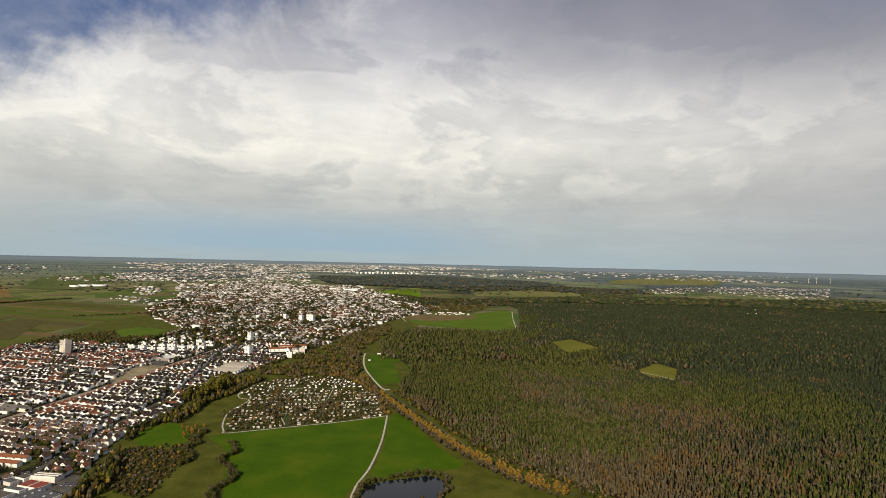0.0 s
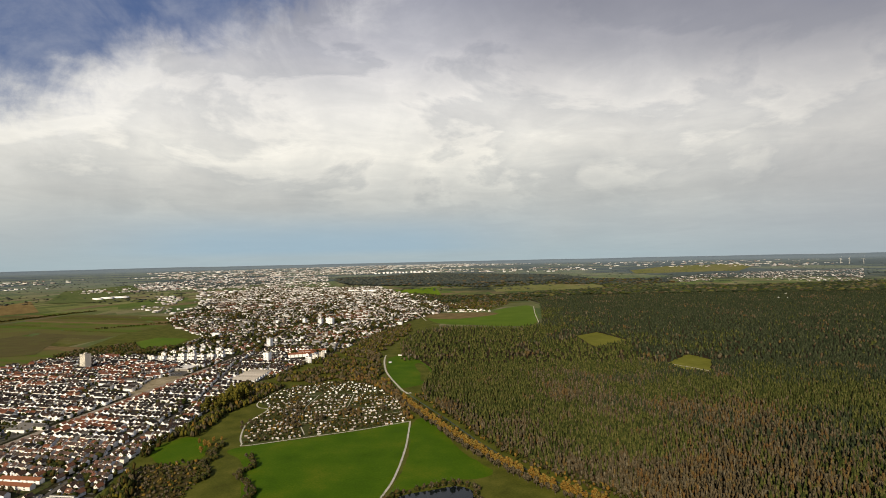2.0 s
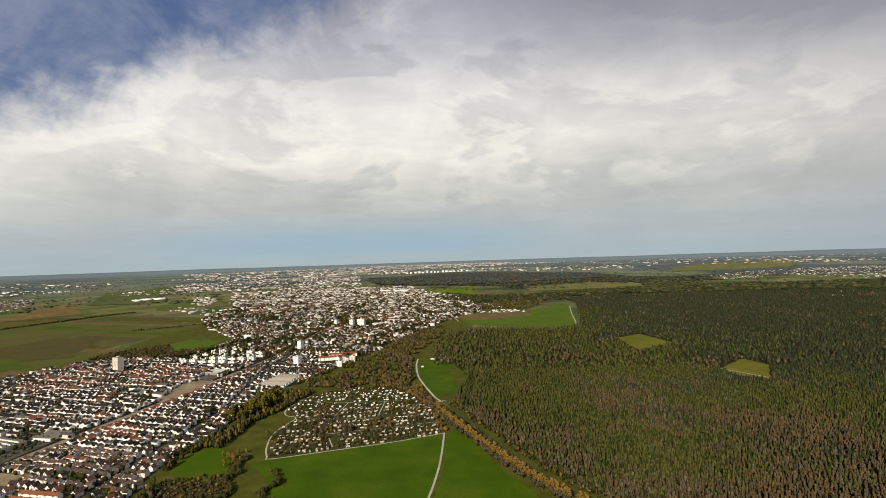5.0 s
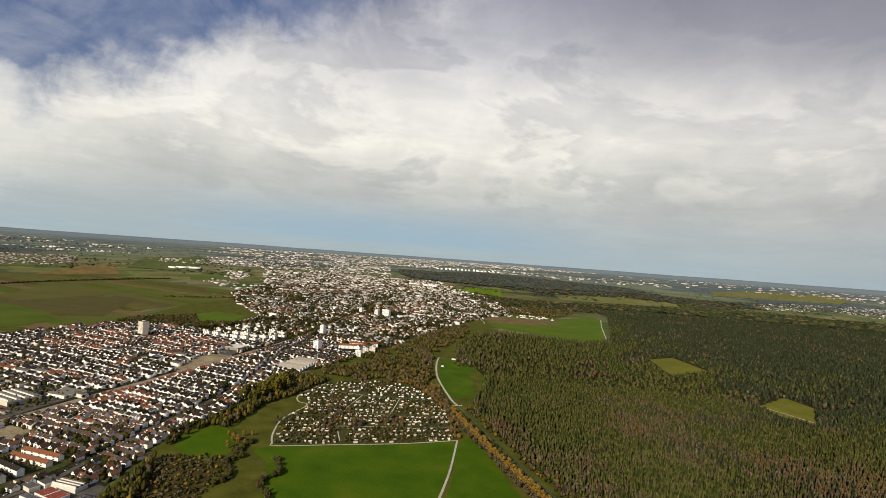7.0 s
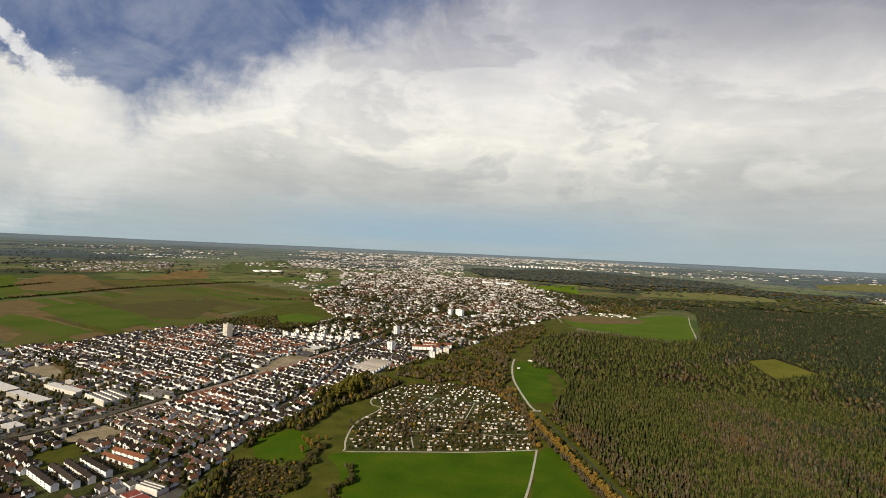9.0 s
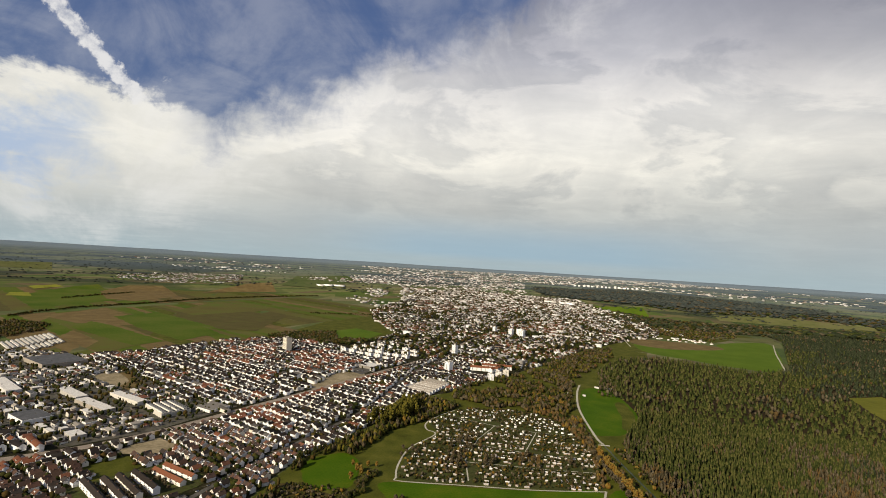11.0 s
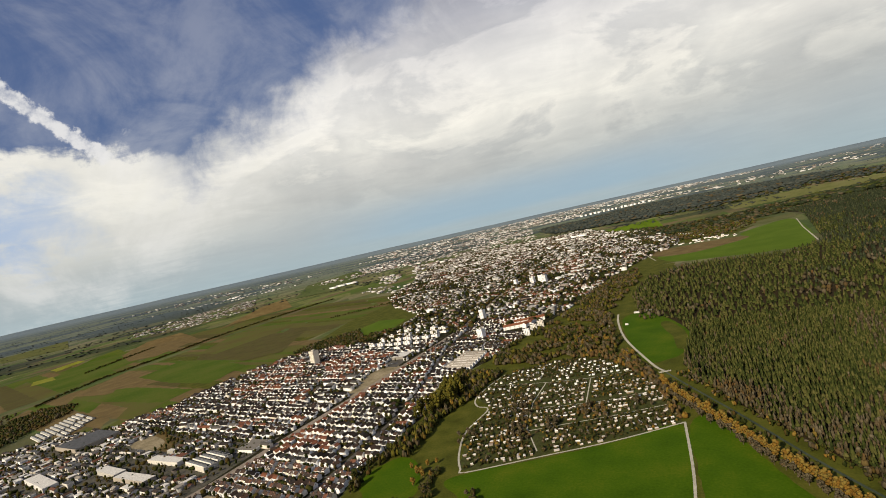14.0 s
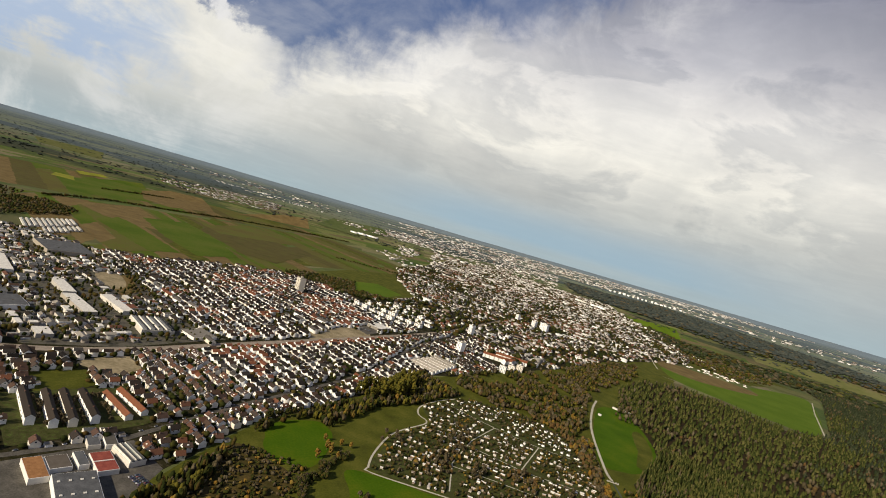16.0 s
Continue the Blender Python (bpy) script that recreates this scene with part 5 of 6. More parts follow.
def gable_roof(length, width, h, rise, over=0.5, thick=0.28):
    """Two sloping slabs with eaves and verges."""
    bm = bmesh.new()
    l, w = length / 2 + over * 0.7, width / 2 + over
    low = h - rise * over / (width / 2)
    prof = [(-w, low + 0.06), (0, h + rise + 0.06), (w, low + 0.06), (w, low + 0.06 + thick), (0, h + rise + 0.06 + thick), (-w, low + 0.06 + thick)]
    a = [bm.verts.new((x, y, z)) for x in (-l, l) for y, z in prof]
    bm.faces.new((a[0], a[1], a[4], a[5])), bm.faces.new((a[1], a[2], a[3], a[4]))
    bm.faces.new((a[6], a[11], a[10], a[7])), bm.faces.new((a[7], a[10], a[9], a[8]))
    for i in range(6):
        j = (i + 1) % 6
        bm.faces.new((a[i], a[i + 6], a[j + 6], a[j]))
    bmesh.ops.recalc_face_normals(bm, faces=bm.faces[:])
    return bm


def add_window(parent, x, y, z, w, h, along_x):
    d = 0.06
    b = box(x - w / 2, x + w / 2, y - d, y + d, z, z + h) if along_x else box(x - d, x + d, y - w / 2, y + w / 2, z, z + h)
    return part("window", b, M["window"], parent)


def house_proto(name, length, width, h, rise, windows=True, attached=False, dormer=False):
    root = new(name)
    part("wall", prism(length, width, h, rise), M["wall"], root)
    roof = part("roof", gable_roof(length, width, h, rise, 0.0 if attached else 0.45), M["roof"], root)
    cx = length * 0.22
    part("chimney", box(cx - 0.4, cx + 0.4, 0.5, 1.2, h + rise * 0.55, h + rise + 1.1), M["brick"], roof)
    if windows:
        for s in (-1, 1):
            add_window(root, s * length * 0.25, -width / 2, h - 2.0, 1.3, 1.3, True)
        if not attached:
            add_window(root, -length / 2, 0.0, h + 0.2, 1.4, 1.3, False)
            add_window(root, length / 2, 0.0, h + 0.2, 1.4, 1.3, False)
        if dormer:
            part("dormer", box(-1.1, 1.1, -width * 0.36, -width * 0.08, h + 0.3, h + rise * 0.72), M["wall"], roof, "flat-topped dormer")
    return root


LOOKS = {"detached": "white rendered gabled house with a small garden", "terraced": "terraced house with a tiled roof in a row", "simple": "white gabled house in a street of the town"}


def put_houses(items, protos, kind, group, r):
    for i, (x, y, a, l, w, h, ter) in enumerate(items):
        p = protos[i % len(protos)]
        m = Matrix.Translation((x, y, 0.1)) @ Matrix.Rotation(a + (math.pi if r.uniform() < 0.5 else 0), 4, "Z")
        t = copy_thing(p, m)
        tagged(t, LOOKS[kind], "house", group)
    for p in protos:
        for o in (*p.children_recursive, p):
            bpy.data.objects.remove(o, do_unlink=True)


br = np.random.default_rng(77)
det = [i for i in near_houses if not i[6]][:290]
ter = [i for i in near_houses if i[6]]
put_houses(det, [house_proto("house", 10.4, 8.4, 4.8, 3.6), house_proto("house", 9.4, 8.0, 5.6, 3.2, dormer=True), house_proto("house", 11.2, 8.8, 4.6, 3.8), house_proto("house", 9.0, 7.6, 5.2, 3.4)], "detached", "detached houses of the near quarter", br)
put_houses(ter[:200], [house_proto("terraced_house", 6.75, 9.0, 5.4, 2.9, True, True), house_proto("terraced_house", 6.75, 9.4, 5.6, 3.0, True, True, True)], "terraced", "terraced houses of the near quarter", br)


def apartment_row(x0, y0, x1, y1, width, h, rise, label, group, roof="roof", name="apartment_row"):
    L = math.hypot(x1 - x0, y1 - y0)
    root = new(name)
    part("wall", prism(L, width, h, rise), M["wall"], root)
    cover = part("roof", gable_roof(L, width, h, rise, 0.5), M[roof], root)
    for s in (-1,):
        for k in range(int(L / 12)):
            for z in np.arange(1.0, h - 1.2, 2.8):
                add_window(root, -L / 2 + 6 + 12 * k, s * width / 2, float(z), 3.0, 1.3, True)
    for k in range(2):
        part("chimney", box(-L / 4 + k * L / 2 - 0.5, -L / 4 + k * L / 2 + 0.5, -0.4, 0.6, h + rise * 0.7, h + rise + 1.2), M["brick"], cover)
    root.matrix_basis = Matrix.Translation(((x0 + x1) / 2, (y0 + y1) / 2, 0.1)) @ Matrix.Rotation(math.atan2(y1 - y0, x1 - x0), 4, "Z")
    tagged(root, label, "apartment building", group)
    return root


for a, b, c, d in ((-658, 642, -590, 621), (-644, 657, -576, 635), (-639, 672, -571, 650), (-633, 688, -569, 670)):
    apartment_row(a, b, c, d, 8.0, 8.2, 2.6, "long three-storey apartment row with a dark tiled roof", "apartment rows in the south", "roof_dark")
for a, b, c, d in ((-625, 710, -563, 701), (-627, 727, -566, 720)):
    apartment_row(a, b, c, d, 8.0, 5.4, 2.8, "long red-roofed terrace with pale walls", "red terraces in the south", "roof_red", "terrace")


def slab(name, x, y, l, w, h, turn, label, wall="wall", roof="flat", cell=(5.0, 3.0), group="", category="building"):
    """A flat-roofed block with a parapet, a roof hut and rows of windows."""
    root = new(name)
    part("wall", box(-l / 2, l / 2, -w / 2, w / 2, 0, h), M[wall], root)
    cover = part("roof", box(-l / 2 + 0.35, l / 2 - 0.35, -w / 2 + 0.35, w / 2 - 0.35, h + 0.01, h + 0.12), M[roof], root)
    part("roof_hut", box(-l * 0.12, l * 0.12, -w * 0.18, w * 0.18, h + 0.1, h + 2.4), M[wall], cover)
    if cell:
        for s in (-1,):
            for z in np.arange(1.2, h - 1.5, cell[1]):
                for k in range(int(l / cell[0])):
                    if s < 0 or h > 24:
                        add_window(root, -l / 2 + cell[0] * (k + 0.5), s * w / 2, float(z), cell[0] * 0.5, 1.4, True)
    root.matrix_basis = Matrix.Translation((x, y, 0.1)) @ Matrix.Rotation(turn, 4, "Z")
    return tagged(root, label, category, group)


S = (-1062, 1466)
slab("high_rise", *S, 23, 17, 45, -0.35, "tall cream concrete residential tower above the houses", "tower_wall", cell=(4.6, 3.0))
S = (-570, 1530)
slab("high_rise", *S, 17, 15, 30, -0.3, "white mid-height residential tower beside the railway")
S = (-669, 1811)
slab("high_rise", *S, 15, 14, 30, -0.3, "narrow pale residential tower in the town")
for x, y, l, h in [(-612, 2400, 34, 34), (-660, 2420, 18, 28), (-740, 2440, 14, 28)]:
    slab("high_rise", x, y, l, 16, h, -0.3, "white tall slab block in the old town", cell=(4.5, 3.2))

# white flat blocks on a grid
for j in range(5):
    for i in range(8):
        x, y = -968 + i * 34 + j * 4, 1568 + j * 52 - i * 6
        if inside(np.array([x]), np.array([y]), BLOCKS)[0]:
            slab("apartment_block", x, y, 22 + (i * 3 + j) % 4 * 2, 12, 6.2 + (i + j) % 3 * 1.8, -0.22, "white flat-roofed apartment block in a new quarter", "render_isl", "flat_isl", (9.0, 3.4), "white apartment blocks", "apartment building")
# terraces north
for j in range(7):
    x0, y0, x1, y1 = -573 + j, 1293 + j * 17.5, -506 - j * 0.5, 1283 + j * 17.5
    apartment_row(x0, y0, x1, y1, 8.5, 6.0, 2.6, "white terrace of row houses in parallel lines", "white terraces in the north", "roof_pale", "terrace")
# red roofed school
for k, (a, b, c, d) in enumerate(((-536, 1606, -464, 1630), (-520, 1656, -440, 1682), (-478, 1606, -462, 1686))):
    apartment_row(a, b, c, d, 12, 9, 4.2, "large school wing with a red tiled roof", "school wings", "roof_red", "school_wing")
for k in range(3):
    x, y = -448 + k * 9, 1522 + k * 36
    slab("apartment_block", x, y, 16, 13, 17, 0.2, "white apartment block beside the green belt", cell=(4.0, 3.0), group="white blocks by the belt", category="apartment building")


def hall(name, corners, h, roof, label, wall="hall_wall", skylights=0, saw=0, gutter=False):
    """A flat industrial hall on four given corners, with a parapet, skylights or saw-tooth ridges."""
    p = [Vector((*c, 0)) for c in corners]
    mid = sum(p, Vector()) / 4
    u = ((p[1] + p[2]) - (p[0] + p[3])) / 2
    v = ((p[3] + p[2]) - (p[0] + p[1])) / 2
    l, w, a = u.length, v.length, math.atan2(u.y, u.x)
    root = new(name)
    part("wall", box(-l / 2, l / 2, -w / 2, w / 2, 0, h, 0.12), M[wall], root)
    cover = part("roof", box(-l / 2 + 0.5, l / 2 - 0.5, -w / 2 + 0.5, w / 2 - 0.5, h + 0.02, h + 0.14), M[roof], root)
    for k in range(skylights):
        x = -l / 2 + l * (k + 0.5) / skylights
        for y in (-w * 0.22, w * 0.22):
            part("skylight", box(x - 1.1, x + 1.1, y - 1.1, y + 1.1, h + 0.1, h + 0.8, 0.15), M["hall_white"], cover, "pale domed skylight")
    if gutter:
        part("gutter", box(-l / 2 + 0.4, l / 2 - 0.4, -0.7, 0.7, h + 0.12, h + 0.5), M["hall_white"], cover, "pale valley gutter")
    for k in range(saw):
        x0, x1 = -l / 2 + 0.6 + (l - 1.2) * k / saw, -l / 2 + 0.6 + (l - 1.2) * (k + 1) / saw
        bm = bmesh.new()
        q = [bm.verts.new((x, y, z)) for y in (-w / 2 + 0.6, w / 2 - 0.6) for x, z in ((x0, h + 0.1), (x1, h + 0.1), (x0 + 0.4, h + 2.4))]
        bm.faces.new(q[:3]), bm.faces.new(q[3:][::-1])
        for i in range(3):
            j = (i + 1) % 3
            bm.faces.new((q[i], q[i + 3], q[j + 3], q[j]))
        bmesh.ops.recalc_face_normals(bm, faces=bm.faces[:])
        part("roof_ridge", bm, M["hall_white" if k % 2 == 0 else "flat_dark"], cover, "saw-tooth roof ridge")
    root.matrix_basis = Matrix.Translation((mid.x, mid.y, 0.15)) @ Matrix.Rotation(a, 4, "Z")
    return tagged(root, label, "hall")


hall("works_hall", [(-490, 598), (-483, 624), (-437, 611), (-452, 577)], 7, "flat_dark", "large flat dark grey hall with pale skylights", skylights=4)
hall("works_hall", [(-513, 636), (-508, 652), (-477, 643), (-481, 626)], 5, "hall_red", "low hall with a dark red sheet roof and pale gutter", gutter=True)
hall("works_hall", [(-527, 591), (-525, 605), (-492, 593), (-497, 579)], 5.5, "hall_tan", "low building with a rust-orange tiled roof")
hall("works_hall", [(-521, 626), (-518, 633), (-496, 628), (-497, 619)], 5, "flat_dark", "narrow shed with a grey roof and white gables")
hall("works_hall", [(-525, 606), (-520, 621), (-500, 616), (-503, 598)], 4.5, "flat", "flat grey-roofed office building with a roof well")
hall("works_hall", [(-560, 651), (-556, 661), (-522, 653), (-525, 643)], 4.5, "flat_dark", "long low shed with a grey roof and white wall")
hall("works_hall", [(-554, 664), (-550, 674), (-516, 666), (-519, 656)], 4.5, "flat", "long low shed with a brown roof and white wall")
hall("greenhouse_hall", [(-516, 660), (-512, 675), (-481, 667), (-480, 651)], 5, "hall_white", "pale nursery hall with ridged glass roof", saw=6)
hall("saw_tooth_hall", [(-975, 655), (-970, 678), (-922, 666), (-927, 643)], 7, "hall_white", "small factory hall with a cream saw-tooth roof", saw=5)
M["glass_roof"] = material("whitewashed_glass", [(0.24, 0.24, 0.20), (0.40, 0.39, 0.34), (0.30, 0.28, 0.23)], 0.06, rough=0.4, by="noise", spread=0.25, spec=0.3)


def greenhouse(x, y, l, w, turn):
    """A long glazed house: low walls, a pitched pale roof and a ridge vent."""
    root = new("greenhouse")
    part("wall", prism(l, w, 2.6, 2.0), M["hall_wall"], root)
    part("roof", gable_roof(l, w, 2.6, 2.0, 0.15), M["glass_roof"], root, "whitewashed glass roof")
    part("ridge_vent", box(-l / 2 + 1, l / 2 - 1, -0.5, 0.5, 4.55, 4.95, 0.08), M["flat_dark"], root, "grey ridge vent")
    root.matrix_basis = Matrix.Translation((x, y, 0.9)) @ Matrix.Rotation(turn, 4, "Z")
    tagged(root, "long nursery greenhouse with a whitewashed glass roof", "greenhouse", "greenhouses of the nursery")


for k in range(11):
    l = 118 - 5 * (k % 3) - 26 * (k > 7)
    x, y = -1690 - 8.0 * k, 1056 + 16.0 * k
    greenhouse(x + 0.477 * l, y - 0.15 * l, l, 8.5, -0.304)
    if k > 2:
        greenhouse(x + 0.477 * l + 98, y - 0.15 * l - 31, 58, 8.0, -0.304)
hall("saw_tooth_hall", [(-875, 884), (-857, 930), (-798, 903), (-807, 855)], 8, "hall_white", "factory hall with a pale saw-tooth roof", saw=8)
for c, h, rf, lab in (
        ([(-996, 900), (-994, 920), (-899, 898), (-902, 880)], 7, "hall_white", "long narrow pale warehouse in a yard"),
        ([(-1000, 838), (-997, 860), (-898, 838), (-901, 818)], 7, "hall_white", "long white warehouse beside a green plot"),
        ([(-1090, 860), (-1086, 880), (-1006, 862), (-1010, 842)], 7, "hall_white", "long pale warehouse with a light roof"),
        ([(-846, 728), (-842, 748), (-812, 740), (-816, 720)], 6, "hall_white", "white sheet-roofed hall beside the railway"),
        ([(-1257, 826), (-1251, 850), (-1130, 820), (-1136, 797)], 8, "hall_white", "long white factory hall in the yards"),
        ([(-990, 730), (-984, 772), (-930, 758), (-936, 718)], 8, "flat_dark", "broad hall with a dark flat roof and white edge"),
        ([(-1423, 975), (-1403, 1067), (-1299, 1034), (-1310, 945)], 9, "flat_dark", "very long dark-roofed factory building at the field's edge"),
        ([(-812, 934), (-808, 975), (-766, 962), (-770, 920)], 5, "flat", "low grey garden-centre hall beside the railway"),
        ([(-786, 1432), (-784, 1478), (-742, 1470), (-744, 1424)], 7, "hall_white", "white flat-roofed market hall by the car park")):
    hall("warehouse", c, h, rf, lab)
def workshop(x, y, l, w, h, turn, r):
    """A small works building with a pitched roof and a roller door."""
    root = new("workshop")
    part("wall", prism(l, w, h, 2.2), M["hall_wall"], root)
    look_ = str(r.choice(["roof_dark", "roof", "roof_pale", "roof_dark"]))
    part("roof", gable_roof(l, w, h, 2.2, 0.35), M[look_], root)
    part("roller_door", box(-1.8, 1.8, -w / 2 - 0.06, -w / 2 + 0.06, 0.05, 3.1), M["flat_dark"], root, "grey roller door")
    root.matrix_basis = Matrix.Translation((x, y, 0.15)) @ Matrix.Rotation(turn, 4, "Z")
    tagged(root, {"roof_dark": "works building with a dark pitched roof in a yard", "roof": "works building with a tiled roof in a yard", "roof_pale": "works building with a pale grey pitched roof in a yard"}[look_], "workshop", "workshops of the industrial quarter")


# further sheds of the industrial quarter, by a plain grid with gaps
ir = np.random.default_rng(13)
BUSY = ([(-885, 845), (-885, 940), (-766, 980), (-766, 845)], [(-1100, 810), (-1100, 925), (-890, 910), (-890, 810)], [(-1168, 960), (-1168, 1056), (-1000, 1016), (-984, 925)], [(-1435, 936), (-1435, 1090), (-1285, 1045), (-1285, 928)], [(-1000, 710), (-1000, 782), (-920, 770), (-920, 705)], [(-855, 715), (-855, 760), (-800, 750), (-800, 715)], [(-1265, 790), (-1265, 860), (-1120, 830), (-1120, 785)])
for j in range(21):
    for i in range(29):
        x = -1616 + i * 30 + ir.uniform(-5, 5)
        y = 640 + j * 20 + (x - -1120) * -0.16 + ir.uniform(-4, 4)
        busy = any(inside(np.array([x]), np.array([y]), q)[0] for q in BUSY)
        if busy or not inside(np.array([x]), np.array([y]), INDUSTRY)[0] or near_line(np.array([x]), np.array([y]), RAIL)[0] < 26:
            continue
        l, w, t = ir.uniform(10, 27), ir.uniform(8, 15), -0.18 + (1.571 if ir.uniform() < 0.25 else 0)
        if t > 1:
            l *= 0.7
        c = [(x + a * math.cos(t) - b * math.sin(t), y + a * math.sin(t) + b * math.cos(t)) for a, b in ((-l / 2, -w / 2), (l / 2, -w / 2), (l / 2, w / 2), (-l / 2, w / 2))]
        rf = str(ir.choice(["hall_white", "hall_white", "hall_white", "flat", "flat", "flat_dark", "flat_dark", "flat_dark", "roof_red"]))
        if ir.uniform() < 0.42:
            workshop(x, y, max(l, w), min(l, w, 11), ir.uniform(3.6, 6.0), t if l >= w else t + 1.571, ir)
            continue
        hall("shed", c, ir.uniform(4, 7.5), rf, {"hall_white": "pale sheet-roofed industrial shed in a yard", "flat": "grey flat-roofed industrial shed in a yard", "flat_dark": "dark flat-roofed industrial shed in a yard", "roof_red": "red-roofed industrial shed in a yard"}[rf])

# trees, sheds and containers between the halls
yx, yy = grid_points(*(-1680, -728, 640, 1104), 12.0, ir)
s_ = inside(yx, yy, INDUSTRY) & (near_line(yx, yy, RAIL) > 18) & (ir.uniform(size=len(yx)) < 0.75)
s_ &= ~inside(yx, yy, [(-1175, 965), (-1170, 1030), (-1065, 995), (-1050, 930)])
scatter("yard_trees", CROWNS_FAR, yx[s_], yy[s_], ir.uniform(3, 9, s_.sum()), ir.uniform(4, 10, s_.sum()), M["leaf"], "dark trees and bushes between the industrial halls", "trees", ir)
cx_, cy_ = grid_points(*(-1680, -728, 640, 1104), 15.0, ir, 0.45)
s_ = inside(cx_, cy_, INDUSTRY) & (near_line(cx_, cy_, RAIL) > 24) & (ir.uniform(size=len(cx_)) < np.clip(0.62 + 1.1 * field_noise(cx_, cy_, 0.012, 5.0), 0.15, 0.95))
for q in BUSY:
    s_ &= ~inside(cx_, cy_, q)
n_ = int(s_.sum())
town_stuff("yard_sheds", cx_[s_], cy_[s_], -0.18 + np.where(ir.uniform(size=n_) < 0.4, 1.571, 0.0), np.stack([ir.uniform(5, 13, n_), ir.uniform(4, 8, n_), ir.uniform(3, 5.5, n_)], 1), "small sheds, lean-tos and containers in the yards", ir, 0.45, ir.uniform(size=n_) < 0.15, "old_wall")


for c, lab in (([(-202, 1606), (-201, 1612), (-188, 1610), (-189, 1604)], "small white stable at the edge of the paddock"), ([(-176, 1612), (-175, 1618), (-160, 1616), (-161, 1610)], "small white shed at the edge of the paddock"), ([(-214, 1498), (-214, 1503), (-207, 1503), (-207, 1498)], "small white hut beside the gravel path")):
    hall("paddock_shed", c, 3.2, "hall_white", lab, "hall_white")


def footbridge(x, y, turn):
    """A short timber bridge over the stream: a deck between two railings on posts."""
    root = new("footbridge")
    part("deck", box(-9, 9, -1.3, 1.3, 0.35, 0.60, 0.05), M["path"], root)
    for s in (-1.2, 1.2):
        part("railing", box(-9, 9, s - 0.06, s + 0.06, 1.45, 1.60), M["hall_white"], root, "pale timber handrail")
        for k in range(5):
            part("post", box(-8.6 + k * 4.3 - 0.08, -8.6 + k * 4.3 + 0.08, s - 0.08, s + 0.08, 0.55, 1.5), M["hall_white"], root)
    root.matrix_basis = Matrix.Translation((x, y, 0.1)) @ Matrix.Rotation(turn, 4, "Z")
    tagged(root, "short pale timber footbridge over the narrow stream", "bridge")


footbridge(-126, 1162, 0.35)

# ---- wind turbines on the raised far rim ----
def turbine(x, y, label):
    px, py, pz, k = (float(q) for q in far_map(x, y))
    root = new("wind_turbine")
    bm = bmesh.new()
    bmesh.ops.create_cone(bm, segments=10, radius1=1.6, radius2=0.9, depth=46, matrix=Matrix.Translation((0, 0, 23)))
    part("tower", bm, M["hall_white"], root)
    part("nacelle", box(-1.2, 1.2, -2.5, 2.5, 45, 47.5, 0.4), M["hall_white"], root)
    for j in range(3):
        bm = bmesh.new()
        m = Matrix.Translation((0, -3, 46.2)) @ Matrix.Rotation(2.094 * j + 0.4, 4, "Y") @ Matrix.Translation((0, 0, 11))
        bmesh.ops.create_cone(bm, segments=6, radius1=0.9, radius2=0.2, depth=22, matrix=m)
        part("blade", bm, M["hall_white"], root)
    root.matrix_basis = Matrix.Translation((px, py, pz)) @ Matrix.Scale(0.8, 4)
    tagged(root, label, "wind turbine", "wind turbines on the ridge")


for d_ in (-36.6, -37.2, -38.2):
    turbine(MID[0] - 17000 * math.sin(radians(d_)), MID[1] + 17000 * math.cos(radians(d_)), "slim white wind turbine standing on the far rim")

# ---- allotment gardens ----
def hut_proto(l, w, h, rise):
    root = new("garden_hut")
    part("wall", prism(l, w, h, rise), M["hut_wall"], root)
    part("roof", gable_roof(l, w, h, rise, 0.35, 0.16), M["hut_roof"], root)
    return root


ALLOT_PATHS = ([(-317, 1158), (-318, 1070), (-302, 973), (-271, 905)], [(-420, 1165), (-317, 1158), (-242, 1163), (-165, 1187)], [(-242, 1163), (-233, 1052)], [(-312, 1046), (-233, 1052), (-214, 1056), (-150, 1080)], [(-300, 965), (-249, 983), (-194, 1000), (-122, 1030)])
for line in ALLOT_PATHS:
    ribbon("path", line, 1.7, 0.30, M["path"], "narrow gravel path between allotment plots", "path", False)


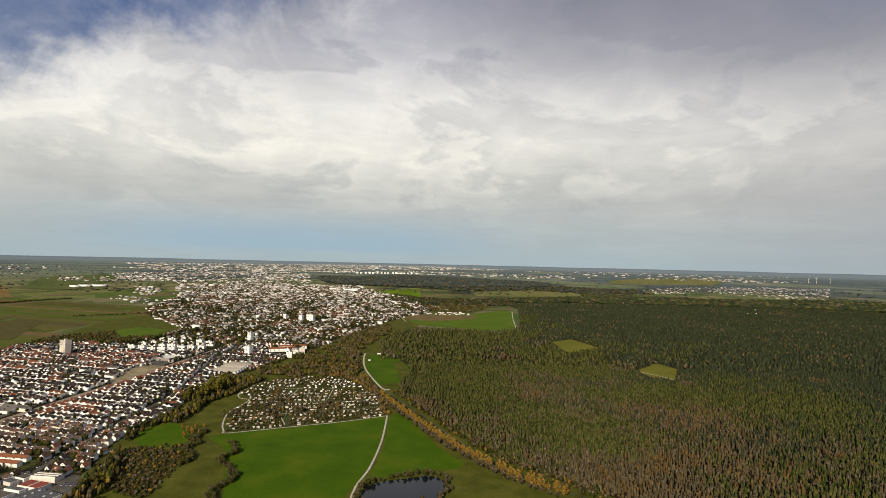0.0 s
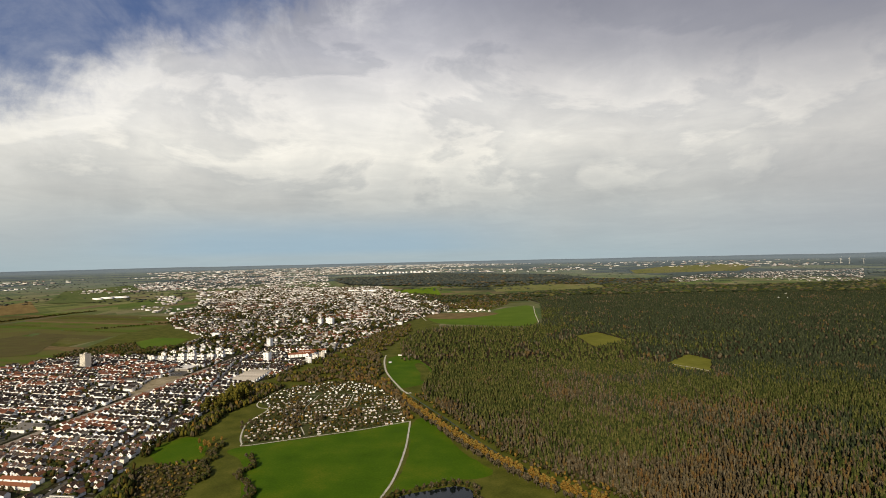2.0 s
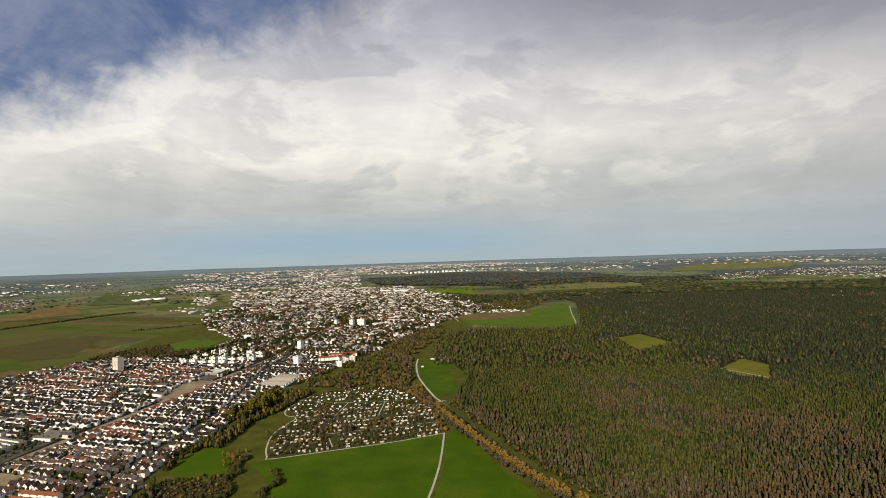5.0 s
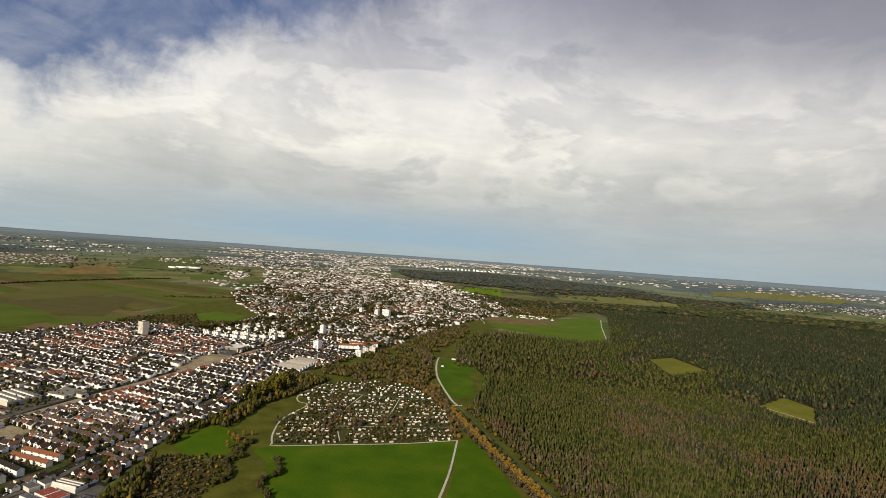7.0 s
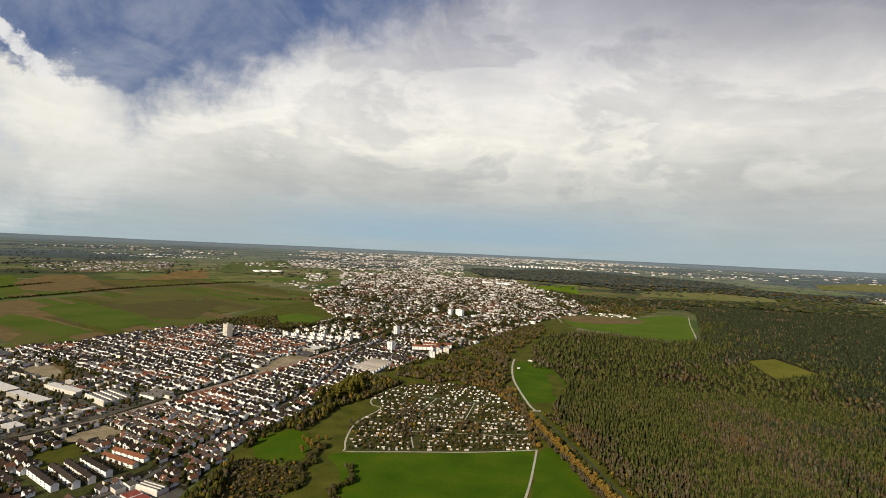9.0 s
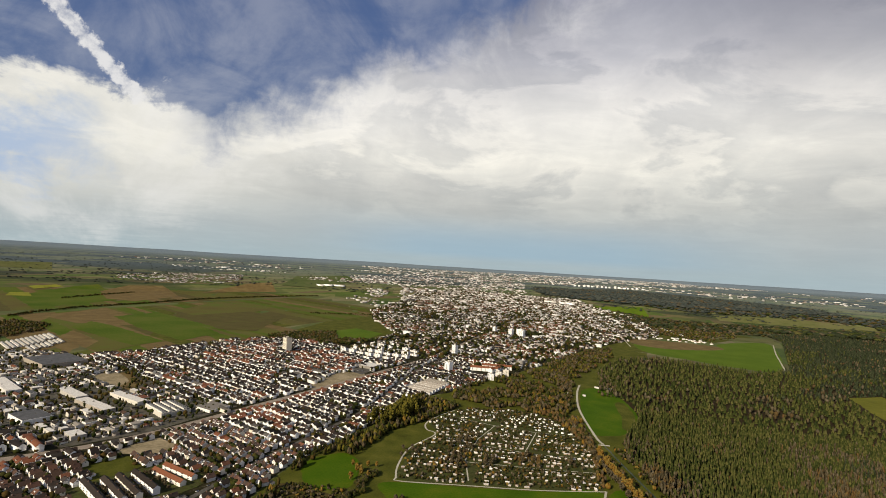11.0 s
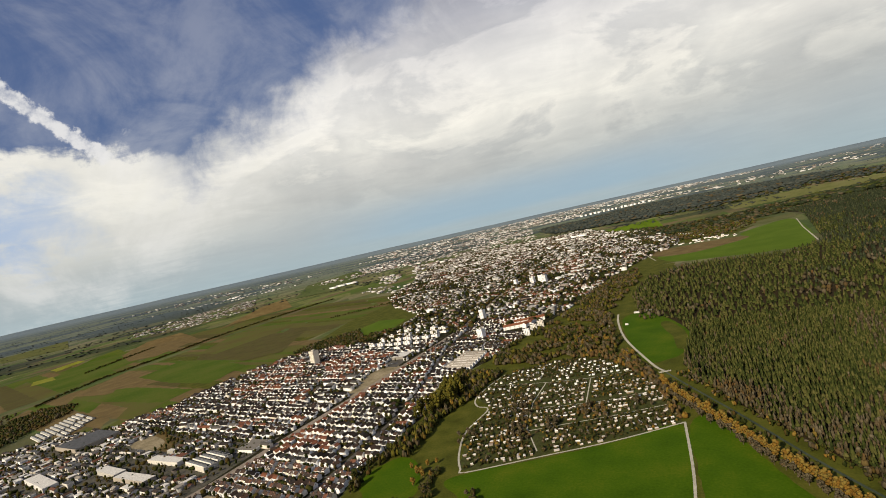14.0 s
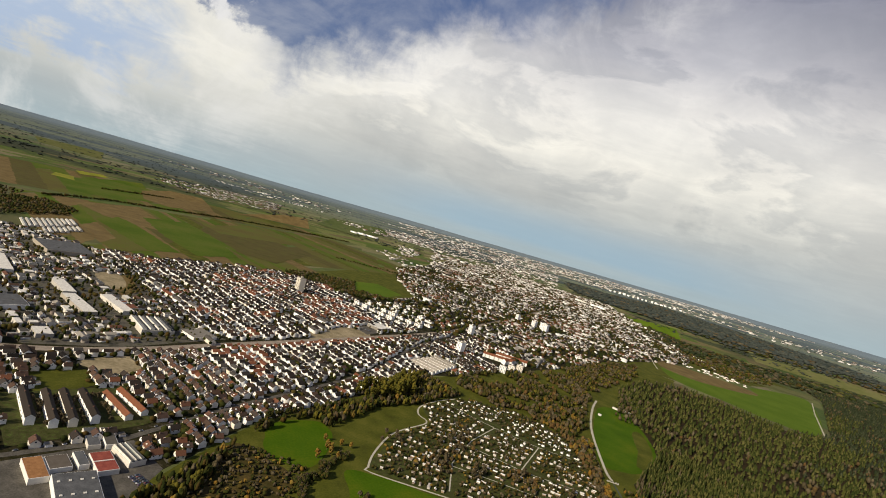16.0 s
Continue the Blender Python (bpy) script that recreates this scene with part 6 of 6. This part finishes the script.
def allotments():
    r = np.random.default_rng(55)
    protos = [hut_proto(5.4, 4.0, 2.3, 0.9), hut_proto(4.6, 3.6, 2.2, 0.7), hut_proto(6.2, 4.0, 2.3, 0.8)]
    spots, bushes, n = [], [], 0
    y, row = 830, 0
    while y < 1290:
        x = -440 + r.uniform(0, 8)
        tilt = 0.46 - 0.28 * min(max((y - 880) / 260, 0), 1)
        while x < -96:
            yy = y + (x - -262) * tilt + r.normal(0, 1.1)
            xx = x + r.normal(0, 1.2)
            if inside(np.array([xx]), np.array([yy]), ALLOT)[0] and min(near_line(np.array([xx]), np.array([yy]), l)[0] for l in ALLOT_PATHS) > 6.5:
                wild = noise.fractal(Vector((xx * 0.02, yy * 0.02, 4.4)), 1.0, 2.0, 3)
                if r.uniform() < 0.86 - 0.9 * max(wild, 0):
                    spots.append((xx, yy))
                for _ in range(4):
                    bushes.append((xx + r.uniform(-7, 7), yy + r.uniform(2.5, 12)))
            x += r.uniform(7.2, 10.6)
        y += 9.5 if row % 2 else 17.0
        row += 1
    spots.sort(key=lambda p: math.hypot(p[0] + 90, p[1] - 350))
    rest = np.array(spots[300:])
    n = len(rest)
    town_stuff("garden_huts", rest[:, 0], rest[:, 1], np.full(n, 0.23), np.stack([r.uniform(3.6, 5.2, n), r.uniform(2.8, 3.8, n), r.uniform(2.4, 3.2, n)], 1), "small pale garden huts on allotment plots", r, 0.5)
    for i, (x, y) in enumerate(spots[:300]):
        m = Matrix.Translation((x, y, 0.12)) @ Matrix.Rotation(0.30 + r.normal(0, 0.12) + (math.pi / 2 if r.uniform() < 0.25 else 0), 4, "Z") @ Matrix.Diagonal((r.uniform(0.6, 1.05), r.uniform(0.55, 0.85), r.uniform(0.6, 0.85), 1))
        tagged(copy_thing(protos[i % 3], m), "small garden hut with a pale roof on an allotment plot", "garden hut", "allotment huts")
    for p in protos:
        for o in (*p.children_recursive, p):
            bpy.data.objects.remove(o, do_unlink=True)
    b = np.array(bushes)
    b = b[np.min([near_line(b[:, 0], b[:, 1], l) for l in ALLOT_PATHS], axis=0) > 4.0]
    k = r.uniform(size=len(b))
    for lo, hi, m, w in ((0, 0.60, "leaf", "green"), (0.60, 0.90, "brown", "brown"), (0.90, 1.0, "gold", "rusty")):
        s = (k >= lo) & (k < hi)
        scatter("allotment_bushes", BUSHES, b[s, 0], b[s, 1], r.uniform(2.4, 5.6, s.sum()), r.uniform(2.0, 5.0, s.sum()), M[m], w + " hedges and fruit trees of the allotments", "bushes", r)
    t = [(x + r.normal(0, 7), y + r.normal(0, 14)) for x, y in [(-326, 1020), (-310, 950), (-332, 1080), (-320, 985), (-340, 1045), (-270, 975), (-224, 1023), (-384, 960), (-150, 1040)] for _ in range(7)]
    return t


plant("brown", allotments(), "larger trees in the allotments", tp, (0.55, 0.95))

plant("gold", [(x + tp.normal(0, 9), y + tp.normal(0, 16)) for x, y in [(-279, 1383), (-300, 1400), (-243, 1376), (-200, 1296), (-190, 1260), (-395, 868), (-405, 866)] for _ in range(4)], "rusty trees round the allotments", tp, (0.7, 1.15))

# trees between the southern rows
plant("brown", [(x + tp.uniform(-4, 4), y + tp.uniform(-3, 3)) for a, b, c, d in ((-651, 649, -583, 628), (-641, 664, -573, 643), (-636, 680, -570, 660), (-629, 699, -566, 686)) for x, y in along([(a, b), (c, d)], 7.5, 0, tp, 2)], "trees between the apartment rows", tp, (0.5, 0.85))


# ---- parked cars on the yards and streets ----
M["paint"] = material("car_paint", [(0.03, 0.03, 0.035), (0.45, 0.45, 0.45), (0.70, 0.70, 0.70), (0.20, 0.03, 0.03), (0.05, 0.08, 0.18), (0.22, 0.22, 0.23)], 1.0, rough=0.3, by="object", spread=0.05, spec=0.5)
M["tyre"] = material("rubber", [(0.02, 0.02, 0.02)], 2.0, by="object")


def car_proto():
    root = new("car")
    bm = box(-2.1, 2.1, -0.88, 0.88, 0.35, 0.85, 0.12)
    part("body", bm, M["paint"], root)
    bm = box(-1.3, 1.0, -0.78, 0.78, 0.84, 1.45, 0.18)
    part("cabin", bm, M["window"], root, "dark glazed cabin")
    for x in (-1.35, 1.35):
        for y in (-0.82, 0.82):
            bm = bmesh.new()
            bmesh.ops.create_cone(bm, segments=10, radius1=0.33, radius2=0.33, depth=0.22, cap_ends=True, matrix=Matrix.Translation((x, y, 0.33)) @ Matrix.Rotation(math.pi / 2, 4, "X"))
            part("wheel", bm, M["tyre"], root)
    return root


car = car_proto()
spots = [(x, y, 1.57) for x, y in along(STREET_S[1:7], 17, 4.6, tp, 0.3)]
X, Y = -463, 648
spots += [(X + 2.9 * (k % 8) - 4, Y + 6.0 * (k // 8), 1.4) for k in range(16)]
X, Y = -774, 1392
spots += [(X + 3.0 * (k % 9), Y + 9.0 * (k // 9) + 2, 1.5) for k in range(12)]
for x, y, a in spots[:40]:
    tagged(copy_thing(car, Matrix.Translation((x, y, 0.36)) @ Matrix.Rotation(a, 4, "Z")), "parked car on grey asphalt in town", "car", "parked cars")
for o in (*car.children_recursive, car):
    bpy.data.objects.remove(o, do_unlink=True)


# ---- garages behind the houses ----
def garage_proto(l, w):
    root = new("garage")
    part("wall", box(-l / 2, l / 2, -w / 2, w / 2, 0, 2.5), M["wall"], root)
    part("roof", box(-l / 2 - 0.15, l / 2 + 0.15, -w / 2 - 0.15, w / 2 + 0.15, 2.51, 2.72), M["flat"], root)
    return root


gp = [garage_proto(6.0, 3.2), garage_proto(6.2, 5.8)]
gr_ = np.random.default_rng(91)
for i, (x, y, a, l, w, h, t) in enumerate(det[::4]):
    m = Matrix.Translation((x + 5.5, y + 9.0 + gr_.uniform(-0.6, 0.6), 0.1)) @ Matrix.Rotation(-0.22, 4, "Z")
    tagged(copy_thing(gp[i % 2], m), "low flat-roofed garage behind a house", "garage", "garages")
for p in gp:
    for o in (*p.children_recursive, p):
        bpy.data.objects.remove(o, do_unlink=True)
